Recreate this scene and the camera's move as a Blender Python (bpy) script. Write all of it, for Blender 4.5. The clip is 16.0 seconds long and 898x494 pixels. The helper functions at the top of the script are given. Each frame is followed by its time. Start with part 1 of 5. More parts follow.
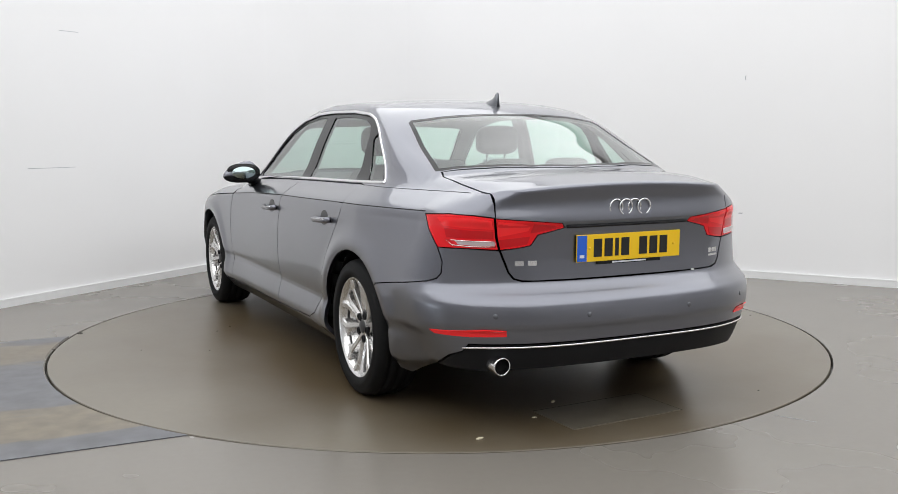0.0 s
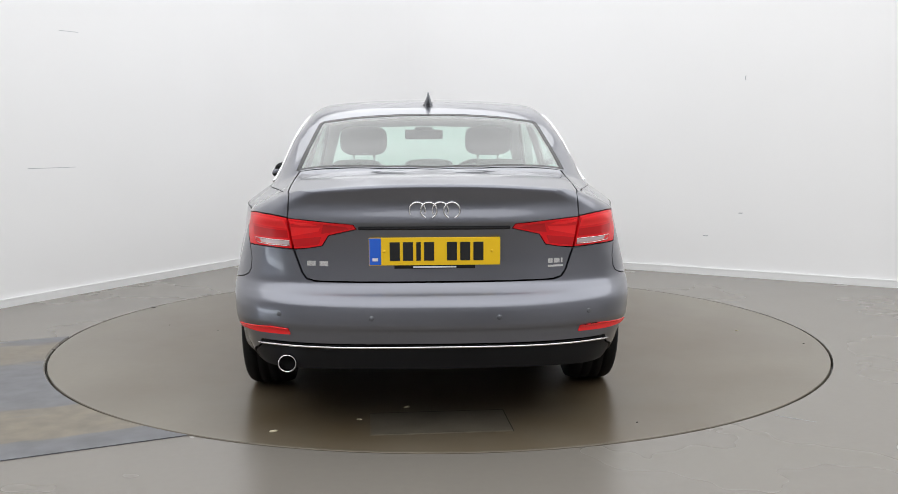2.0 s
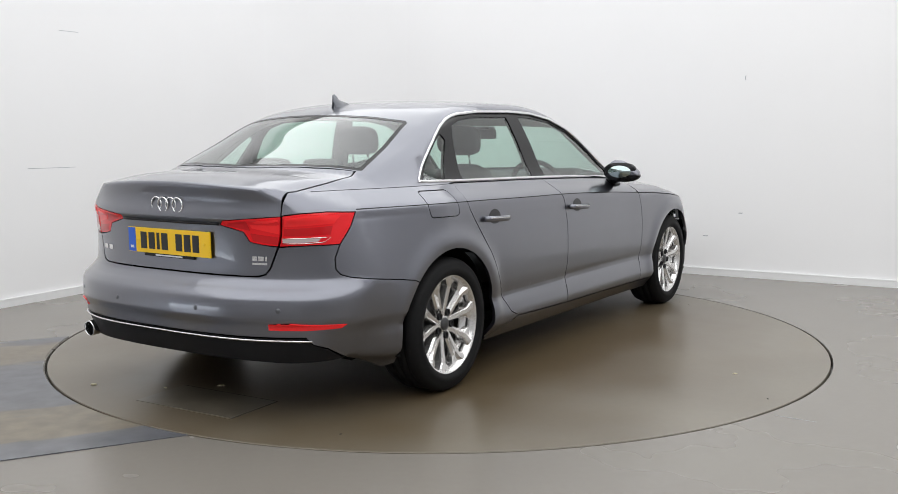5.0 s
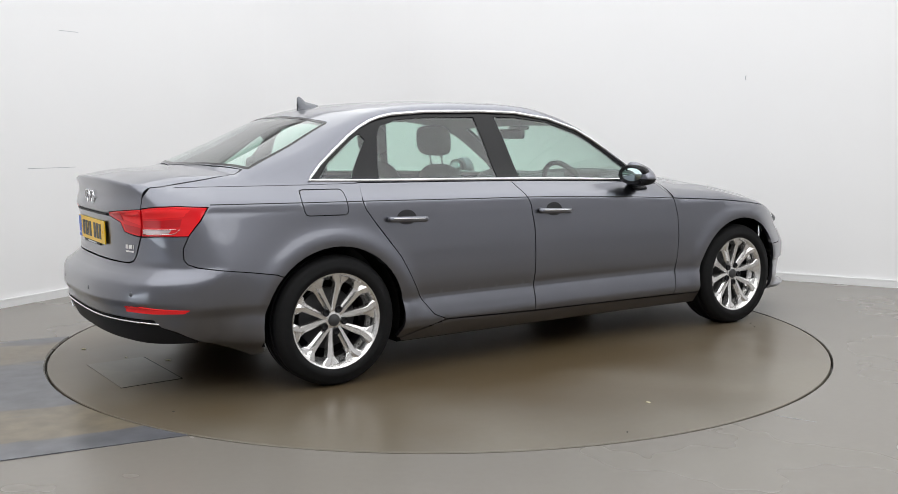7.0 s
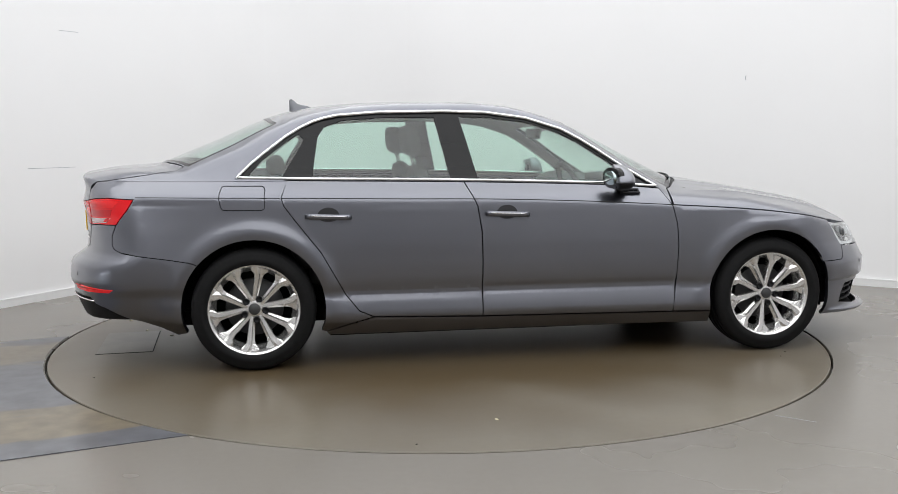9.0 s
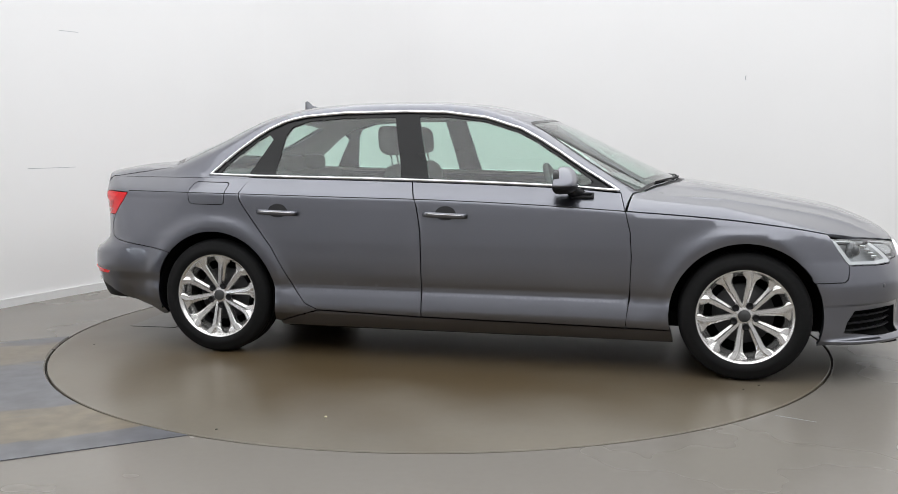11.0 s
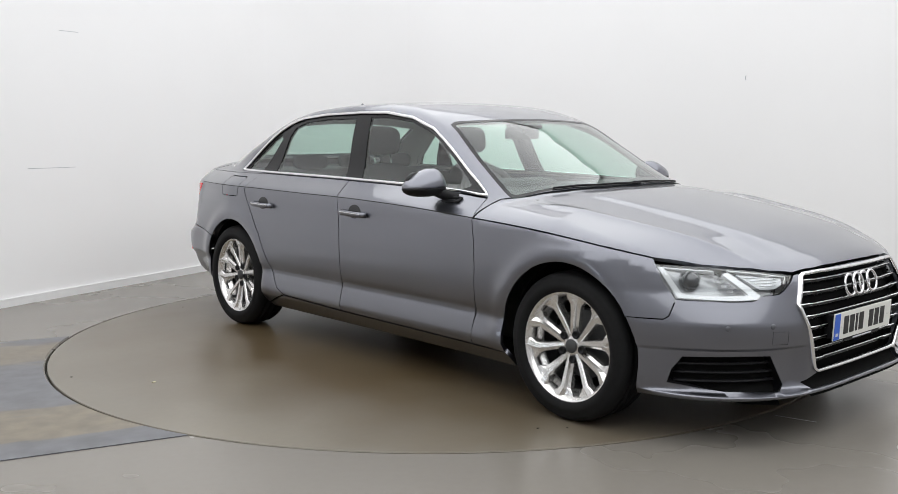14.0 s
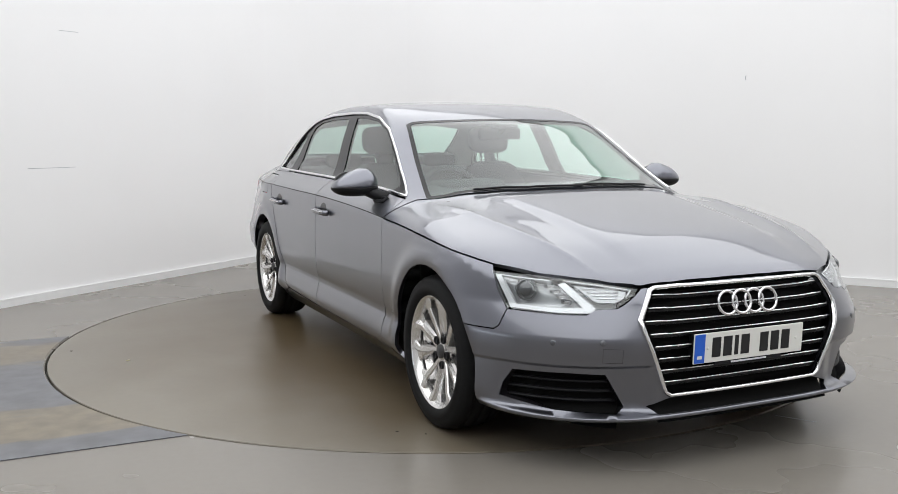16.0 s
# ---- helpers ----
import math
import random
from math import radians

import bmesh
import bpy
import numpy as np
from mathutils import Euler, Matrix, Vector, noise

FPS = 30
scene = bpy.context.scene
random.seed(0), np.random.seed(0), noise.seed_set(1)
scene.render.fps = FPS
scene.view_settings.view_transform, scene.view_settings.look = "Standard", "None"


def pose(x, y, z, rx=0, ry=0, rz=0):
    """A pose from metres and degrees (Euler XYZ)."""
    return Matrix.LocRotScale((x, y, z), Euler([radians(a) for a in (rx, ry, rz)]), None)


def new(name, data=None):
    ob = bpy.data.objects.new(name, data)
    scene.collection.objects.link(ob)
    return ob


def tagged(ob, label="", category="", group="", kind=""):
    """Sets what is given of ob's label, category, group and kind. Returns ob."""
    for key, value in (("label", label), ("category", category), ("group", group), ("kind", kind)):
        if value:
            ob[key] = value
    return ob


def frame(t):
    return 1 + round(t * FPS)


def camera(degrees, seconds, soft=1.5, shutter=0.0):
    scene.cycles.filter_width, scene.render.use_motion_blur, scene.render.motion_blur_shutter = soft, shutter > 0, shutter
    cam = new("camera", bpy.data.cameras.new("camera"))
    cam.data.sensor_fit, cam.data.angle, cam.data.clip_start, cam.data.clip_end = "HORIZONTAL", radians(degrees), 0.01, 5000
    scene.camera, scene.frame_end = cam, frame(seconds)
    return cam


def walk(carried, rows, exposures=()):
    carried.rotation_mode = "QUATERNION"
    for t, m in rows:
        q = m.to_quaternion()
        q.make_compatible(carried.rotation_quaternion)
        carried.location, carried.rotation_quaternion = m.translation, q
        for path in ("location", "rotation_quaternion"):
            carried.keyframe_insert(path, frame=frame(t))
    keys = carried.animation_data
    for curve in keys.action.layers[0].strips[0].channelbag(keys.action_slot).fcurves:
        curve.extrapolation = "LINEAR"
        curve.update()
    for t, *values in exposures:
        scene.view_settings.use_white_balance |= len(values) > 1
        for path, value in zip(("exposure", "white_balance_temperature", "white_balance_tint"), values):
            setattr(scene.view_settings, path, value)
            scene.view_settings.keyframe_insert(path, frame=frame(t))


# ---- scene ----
# ---------- camera: a tripod in front of the turntable ----------
SECONDS = 16.0
cam = camera(50.9, SECONDS, soft=0.6)
EYE = pose(0, -5.715, 1.198, 90 - 6.689, 0, -0.555) @ pose(0, 0, 0, 0, 0, -0.2)
walk(cam, [(0.0, EYE), (SECONDS, EYE)])

# heading of the car on the turntable, seconds and degrees
TURN = ((0, 115.2), (0.5, 109.45), (1, 103.55), (1.5, 97.65), (2, 91.7), (2.5, 85.85), (3, 79.95), (3.5, 74.1), (4, 68.15),
        (4.5, 62.25), (5, 56.35), (5.5, 50.45), (6, 44.55), (6.5, 38.6), (7, 32.7), (7.5, 27.0), (8, 21.1), (8.5, 15.25),
        (9, 9.35), (9.5, 3.55), (10, -2.25), (10.5, -8.0), (11, -13.8), (11.5, -19.6), (12, -25.4), (12.5, -31.2),
        (13, -37.0), (13.5, -42.7), (14, -48.6), (14.5, -54.4), (15, -59.9), (15.25, -61.85), (15.5, -63.4),
        (15.75, -64.6), (16, -65.45))
CAR_X, CAR_Y, CAR_YAW, TABLE_R = 0.316, 0.085, 0.12, 2.24

# ---------- light: white studio with a luminous ceiling ----------
world = bpy.data.worlds.new("studio_world")
scene.world = world
world.use_nodes = True
world.node_tree.nodes["Background"].inputs[0].default_value = (0.9, 0.95, 1.0, 1)
world.node_tree.nodes["Background"].inputs[1].default_value = 0.2
scene.view_settings.exposure = 0.0

CORNER = Vector((-1.18, 4.43, 0))
E1 = Vector((0.860, -0.510, 0)).normalized()      # along the right-hand wall
E2 = (Vector((E1.y, -E1.x, 0)) + E1 * 0.033).normalized()      # along the left-hand wall, towards the camera
ROOM_A, ROOM_B, ROOM_H = 10.5, 11.8, 3.7


def room(a, b, z=0.0):
    p = CORNER + E1 * a + E2 * b
    return (p.x, p.y, z)


def softbox(name, a, b, wa, wb, watts, colour=(0.965, 0.985, 1.0)):
    lamp = bpy.data.lights.new(name, "AREA")
    lamp.shape, lamp.size, lamp.size_y, lamp.energy, lamp.color = "RECTANGLE", wa, wb, watts, colour
    ob = new(name, lamp)
    ob.matrix_world = Matrix.Translation(room(a, b, ROOM_H - 0.12)) @ Matrix.Rotation(math.atan2(E1.y, E1.x), 4, "Z")
    return ob


softbox("ceiling_lamp", 5.05, 5.3, 9.8, 10.3, 550)

# ---------- materials ----------
def mat(name, colour, rough=0.5, metal=0.0, coat=0.0, emit=None, emit_strength=0.0, spec=0.5):
    m = bpy.data.materials.new(name)
    m.use_nodes = True
    b = m.node_tree.nodes["Principled BSDF"]
    b.inputs["Base Color"].default_value = (*colour, 1)
    b.inputs["Roughness"].default_value = rough
    b.inputs["Metallic"].default_value = metal
    b.inputs["Coat Weight"].default_value = coat
    b.inputs["Coat Roughness"].default_value = 0.03
    b.inputs["Specular IOR Level"].default_value = spec
    if emit:
        b.inputs["Emission Color"].default_value = (*emit, 1)
        b.inputs["Emission Strength"].default_value = emit_strength
    return m


def nodes_of(m):
    return m.node_tree.nodes, m.node_tree.links, m.node_tree.nodes["Principled BSDF"]


def speckle(m, scale, amount, bump=0.0, distance=0.002, detail=4.0, scale2=None, amount2=0.0, rough_amount=0.0):
    """Vary a material's colour at two scales and give it fine relief."""
    n, l, b = nodes_of(m)
    base = tuple(b.inputs["Base Color"].default_value)
    coord = n.new("ShaderNodeTexCoord")
    prev = None
    for s, am in ((scale, amount), (scale2, amount2)):
        if not s:
            continue
        tex = n.new("ShaderNodeTexNoise")
        tex.inputs["Scale"].default_value, tex.inputs["Detail"].default_value = s, detail
        l.new(coord.outputs["Object"], tex.inputs["Vector"])
        ramp = n.new("ShaderNodeMapRange")
        ramp.inputs["From Min"].default_value, ramp.inputs["From Max"].default_value = 0.2, 0.8
        ramp.inputs["To Min"].default_value, ramp.inputs["To Max"].default_value = 1 - am, 1 + am
        l.new(tex.outputs["Fac"], ramp.inputs["Value"])
        mul = n.new("ShaderNodeVectorMath")
        mul.operation = "SCALE"
        if prev is None:
            mul.inputs[0].default_value = base[:3]
            first = tex
        else:
            l.new(prev, mul.inputs[0])
        l.new(ramp.outputs["Result"], mul.inputs["Scale"])
        prev = mul.outputs["Vector"]
    l.new(prev, b.inputs["Base Color"])
    if bump:
        bn = n.new("ShaderNodeBump")
        bn.inputs["Strength"].default_value, bn.inputs["Distance"].default_value = bump, distance
        l.new(first.outputs["Fac"], bn.inputs["Height"])
        l.new(bn.outputs["Normal"], b.inputs["Normal"])
    if rough_amount:
        r0 = b.inputs["Roughness"].default_value
        rr = n.new("ShaderNodeMapRange")
        rr.inputs["From Min"].default_value, rr.inputs["From Max"].default_value = 0.2, 0.8
        rr.inputs["To Min"].default_value, rr.inputs["To Max"].default_value = r0 - rough_amount, r0 + rough_amount
        l.new(first.outputs["Fac"], rr.inputs["Value"])
        l.new(rr.outputs["Result"], b.inputs["Roughness"])
    return m


def glass_mat(name, tint, gloss=1.0, rough=0.0):
    """A thin pane: tinted see-through with gloss that grows at flat angles."""
    m = bpy.data.materials.new(name)
    m.use_nodes = True
    n, l = m.node_tree.nodes, m.node_tree.links
    n.remove(n["Principled BSDF"])
    out = n["Material Output"]
    see, shine, mix, fr = (n.new("ShaderNodeBsdfTransparent"), n.new("ShaderNodeBsdfGlossy"), n.new("ShaderNodeMixShader"), n.new("ShaderNodeLayerWeight"))
    see.inputs[0].default_value = (*tint, 1)
    shine.inputs[0].default_value = (gloss, gloss, gloss, 1)
    shine.inputs["Roughness"].default_value = rough
    fr.inputs["Blend"].default_value = 0.5
    power, scale_up = n.new("ShaderNodeMath"), n.new("ShaderNodeMath")
    power.operation, scale_up.operation = "POWER", "MULTIPLY_ADD"
    power.inputs[1].default_value = 4.0
    scale_up.inputs[1].default_value, scale_up.inputs[2].default_value = 0.92, 0.08
    l.new(fr.outputs["Facing"], power.inputs[0])
    l.new(power.outputs[0], scale_up.inputs[0])
    l.new(scale_up.outputs[0], mix.inputs[0])
    l.new(see.outputs[0], mix.inputs[1])
    l.new(shine.outputs[0], mix.inputs[2])
    l.new(mix.outputs[0], out.inputs[0])
    return m


WALL = speckle(mat("white_wall_paint", (0.875, 0.868, 0.872), 0.75), 1.2, 0.012, 0.03, 0.002, 6, 0.25, 0.012)
SKIRT = mat("white_gloss_paint", (0.82, 0.82, 0.82), 0.4)
# for unseen walls; toned by the light they throw back on the car
DARKWALL = speckle(mat("unseen_wall_tone", (0.60, 0.60, 0.61), 0.8), 2, 0.05)
# glowing sheet added so that the car doors reflect a bright streak
GLOWSHEET = mat("streak_glow", (0.8, 0.85, 0.9), 0.9, emit=(0.86, 0.93, 1.0), emit_strength=4.0)
CEIL = mat("ceiling_paint", (0.8, 0.8, 0.8), 0.9)
FLOOR = speckle(mat("resin_floor", (0.20, 0.184, 0.162), 0.27), 1.1, 0.04, 0.0, 0.002, 3, 30, 0.02, 0.015)
TABLE = speckle(mat("turntable_resin", (0.178, 0.158, 0.126), 0.31), 1.3, 0.16, 0.0, 0.002, 7, 24, 0.04, 0.05)
def brown_oval(m, colour, amount, length, width):
    """A brown ellipse along the turntable's own x axis, with a ragged edge."""
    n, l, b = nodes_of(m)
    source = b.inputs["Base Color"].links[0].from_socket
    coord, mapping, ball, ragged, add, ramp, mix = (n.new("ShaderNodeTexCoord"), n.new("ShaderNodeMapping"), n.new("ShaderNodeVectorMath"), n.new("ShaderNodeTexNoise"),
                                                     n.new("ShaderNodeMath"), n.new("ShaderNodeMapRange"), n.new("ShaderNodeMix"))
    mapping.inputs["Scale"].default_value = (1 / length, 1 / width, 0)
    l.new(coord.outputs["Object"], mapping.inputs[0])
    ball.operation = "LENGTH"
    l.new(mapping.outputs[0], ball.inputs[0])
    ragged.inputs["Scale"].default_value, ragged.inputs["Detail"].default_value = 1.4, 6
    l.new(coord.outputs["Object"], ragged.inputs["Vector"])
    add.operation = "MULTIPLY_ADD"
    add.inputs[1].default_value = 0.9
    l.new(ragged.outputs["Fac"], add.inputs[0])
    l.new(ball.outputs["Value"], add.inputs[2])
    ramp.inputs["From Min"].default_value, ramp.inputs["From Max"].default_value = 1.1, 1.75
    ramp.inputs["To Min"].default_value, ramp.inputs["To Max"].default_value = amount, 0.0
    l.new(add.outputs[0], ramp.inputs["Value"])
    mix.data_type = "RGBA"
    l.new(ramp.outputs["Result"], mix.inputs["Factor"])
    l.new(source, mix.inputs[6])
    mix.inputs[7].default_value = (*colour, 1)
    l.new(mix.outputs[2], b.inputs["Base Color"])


brown_oval(TABLE, (0.092, 0.063, 0.030), 0.9, 2.4, 1.6)
GAPM = mat("gap_and_crease_dark", (0.02, 0.02, 0.02), 0.8)
PAINT = mat("grey_metallic_paint", (0.186, 0.190, 0.218), 0.33, 1.0, 0.9)
speckle(PAINT, 900, 0.05, 0.0, 0.001, 2, 2.5, 0.02)
BLACK = mat("black_trim", (0.010, 0.010, 0.0115), 0.5, spec=0.2)
GLOSSBLACK = mat("gloss_black_trim", (0.008, 0.008, 0.009), 0.2, spec=0.3)
INNER = mat("dark_underbody", (0.008, 0.008, 0.008), 0.95, spec=0.1)
CHROME = mat("chrome", (0.86, 0.86, 0.87), 0.12, 1.0)
SATIN = mat("satin_aluminium", (0.82, 0.81, 0.80), 0.22, 1.0)
ALLOY = speckle(mat("silver_alloy", (0.80, 0.79, 0.78), 0.27, 0.9), 40, 0.03)
STRIP = mat("handle_chrome", (0.55, 0.55, 0.56), 0.25, 1.0)
ALLOYDARK = mat("dark_shaded_metal", (0.07, 0.07, 0.072), 0.5, 0.5)
TYRE = speckle(mat("tyre_rubber", (0.010, 0.010, 0.0105), 0.65, spec=0.14), 60, 0.15, 0.1, 0.001)
RED = mat("red_lens", (0.78, 0.008, 0.014), 0.15, 0.0, 0.35, spec=0.3)
REDDARK = mat("dark_red_lens", (0.55, 0.005, 0.010), 0.2, 0.0, 0.35, spec=0.3)
CLEARLENS = mat("clear_lens", (0.62, 0.48, 0.48), 0.2, 0.3, 0.6)
YELLOW = mat("yellow_plate", (0.90, 0.56, 0.01), 0.35)
WHITEPL = mat("white_plate", (0.80, 0.80, 0.76), 0.35)
BLUE = mat("blue_band", (0.02, 0.12, 0.62), 0.35)
INK = mat("black_ink", (0.01, 0.01, 0.012), 0.4)
PALE = mat("pale_print", (0.7, 0.72, 0.75), 0.4)
GLASS = glass_mat("car_glass", (0.70, 0.86, 0.79))
LAMPGLASS = glass_mat("lamp_glass", (0.93, 0.95, 0.96))
CLOTH = speckle(mat("dark_grey_cloth", (0.035, 0.035, 0.037), 0.85), 200, 0.2, 0.2, 0.001)
PLASTIC = speckle(mat("dark_grain_plastic", (0.03, 0.03, 0.032), 0.6), 150, 0.15, 0.15, 0.001)
LINER = mat("pale_headlining", (0.45, 0.44, 0.42), 0.9)
LENSWHITE = mat("white_light_guide", (0.72, 0.73, 0.74), 0.25, 0.2, 0.6)
SIGNAL = mat("pale_signal_plastic", (0.50, 0.51, 0.52), 0.25, 0.4, 0.8)
PROJECTOR = mat("projector_lens", (0.07, 0.075, 0.08), 0.05, 0.3, 1.0)
REDBRIGHT = mat("bright_red_lens", (0.95, 0.022, 0.026), 0.2, 0.0, 0.35, spec=0.3)
MIRROR = mat("mirror_glass", (0.42, 0.50, 0.50), 0.02, 1.0)
# door paint darkened for the shade in the finger bowls
BOWL = mat("shaded_bowl_paint", (0.02, 0.02, 0.022), 0.45, 0.3, 0.3)
SENSOR = mat("sensor_cap", (0.13, 0.135, 0.15), 0.45, 0.7, 0.5)

SCUFF = mat("grey_scuff", (0.42, 0.43, 0.45), 0.8)
PALEBIT = mat("pale_crumb", (0.55, 0.50, 0.36), 0.8)
DARKBIT = mat("dark_crumb", (0.06, 0.055, 0.05), 0.8)
HATCH = speckle(mat("worn_hatch_resin", (0.125, 0.108, 0.082), 0.30), 4, 0.35, 0.05, 0.002, 8, 20, 0.1)


# ---------- mesh helpers ----------
def mesh_ob(name, bm, material, smooth=True):
    me = bpy.data.meshes.new(name)
    bm.normal_update()
    bm.to_mesh(me)
    bm.free()
    me.materials.append(material)
    if smooth:
        me.polygons.foreach_set("use_smooth", [True] * len(me.polygons))
    return new(name, me)


def part(name, bm, material, parent, label="", smooth=True, at=None):
    ob = mesh_ob(name, bm, material, smooth)
    ob.parent = parent
    if at is not None:
        ob.matrix_basis = at
    if label:
        tagged(ob, label)
    return ob


def box(bm, lo, hi, bevel=0.0, m=None):
    lo, hi = Vector(lo), Vector(hi)
    r = bmesh.ops.create_cube(bm, size=1.0)
    vs = r["verts"]
    for v in vs:
        v.co = Vector((lo[i] + (v.co[i] + 0.5) * (hi[i] - lo[i]) for i in range(3)))
    if bevel:
        es = list({e for v in vs for e in v.link_edges})
        rr = bmesh.ops.bevel(bm, geom=es, offset=bevel, segments=2, affect="EDGES", profile=0.6)
        vs = list({v for f in rr["faces"] for v in f.verts} | {v for v in vs if v.is_valid})
    if m is not None:
        bmesh.ops.transform(bm, matrix=m, verts=vs)
    return vs


def tube(bm, pts, radius, sides=8, closed=False, flat=1.0):
    """A bar of round or flattened section along a line of points."""
    pts = [Vector(p) for p in pts]
    n = len(pts)
    rings = []
    for i, p in enumerate(pts):
        a = pts[i - 1] if (i or closed) else p
        b = pts[(i + 1) % n] if (i < n - 1 or closed) else p
        d = (b - a).normalized()
        side = d.cross(Vector((0, 0, 1)))
        if side.length < 0.05:
            side = d.cross(Vector((0, 1, 0)))
        side.normalize()
        up = side.cross(d)
        rings.append([bm.verts.new(p + (side * math.cos(t) * flat + up * math.sin(t)) * radius) for t in (2 * math.pi * k / sides for k in range(sides))])
    for i in range(n if closed else n - 1):
        r0, r1 = rings[i], rings[(i + 1) % n]
        for k in range(sides):
            bm.faces.new((r0[k], r0[(k + 1) % sides], r1[(k + 1) % sides], r1[k]))
    if not closed:
        bm.faces.new(rings[0][::-1])
        bm.faces.new(rings[-1])


def lathe(bm, profile, segments=48, m=None, closed=False):
    """Turn a profile of (radius, y) about the y axis."""
    rings = []
    for k in range(segments):
        t = 2 * math.pi * k / segments
        rings.append([bm.verts.new((r * math.cos(t), y, r * math.sin(t))) for r, y in profile])
    n = len(profile)
    for k in range(segments):
        a, b = rings[k], rings[(k + 1) % segments]
        for i in range(n if closed else n - 1):
            j = (i + 1) % n
            if profile[i][0] < 1e-6 and profile[j][0] < 1e-6:
                continue
            bm.faces.new((a[i], a[j], b[j], b[i]))
    if m is not None:
        bmesh.ops.transform(bm, matrix=m, verts=[v for r in rings for v in r])
    bmesh.ops.remove_doubles(bm, verts=[v for r in rings for v in r], dist=1e-6)


def text_bm(words, size, m, depth=0.001, space=1.0):
    """Writing in the built-in font as a mesh."""
    cu = bpy.data.curves.new("writing", "FONT")
    cu.body, cu.size, cu.extrude, cu.align_x, cu.align_y, cu.space_character = words, size, depth, "CENTER", "CENTER", space
    ob = bpy.data.objects.new("writing", cu)
    scene.collection.objects.link(ob)
    me = ob.to_mesh()
    bm = bmesh.new()
    bm.from_mesh(me)
    ob.to_mesh_clear()
    bpy.data.objects.remove(ob)
    bpy.data.curves.remove(cu)
    bmesh.ops.transform(bm, matrix=m, verts=bm.verts)
    return bm


# ---------- the room ----------
def prism(bm, pts, z0, z1):
    lo = [bm.verts.new((p[0], p[1], z0)) for p in pts]
    hi = [bm.verts.new((p[0], p[1], z1)) for p in pts]
    n = len(pts)
    bm.faces.new(lo[::-1])
    bm.faces.new(hi)
    for i in range(n):
        bm.faces.new((lo[i], lo[(i + 1) % n], hi[(i + 1) % n], hi[i]))


def slab(name, a0, b0, a1, b1, z0, z1, material, label, category):
    bm = bmesh.new()
    prism(bm, [room(a0, b0), room(a0, b1), room(a1, b1), room(a1, b0)], z0, z1)
    bmesh.ops.recalc_face_normals(bm, faces=bm.faces)
    return tagged(mesh_ob(name, bm, material, False), label, category, kind="structure")


BEND = 1.0      # radius of the rounded corner


def rounded(name, r_in, r_out, z0, z1, material, label, category):
    """The rounded corner between the two white walls, or the skirting in it."""
    bm = bmesh.new()
    n = 28
    rows = []
    for k in range(n + 1):
        t = radians(90 * k / n)
        c, q = math.cos(t), math.sin(t)
        rows.append([bm.verts.new(room(BEND - r * c, BEND - r * q, z)) for r, z in ((r_in, z0), (r_out, z0), (r_out, z1), (r_in, z1))])
    for p0, p1 in zip(rows, rows[1:]):
        for i in range(4):
            bm.faces.new((p0[i], p0[(i + 1) % 4], p1[(i + 1) % 4], p1[i]))
    bm.faces.new(rows[0])
    bm.faces.new(rows[-1][::-1])
    bmesh.ops.recalc_face_normals(bm, faces=bm.faces)
    return tagged(mesh_ob(name, bm, material, True), label, category, kind="structure")


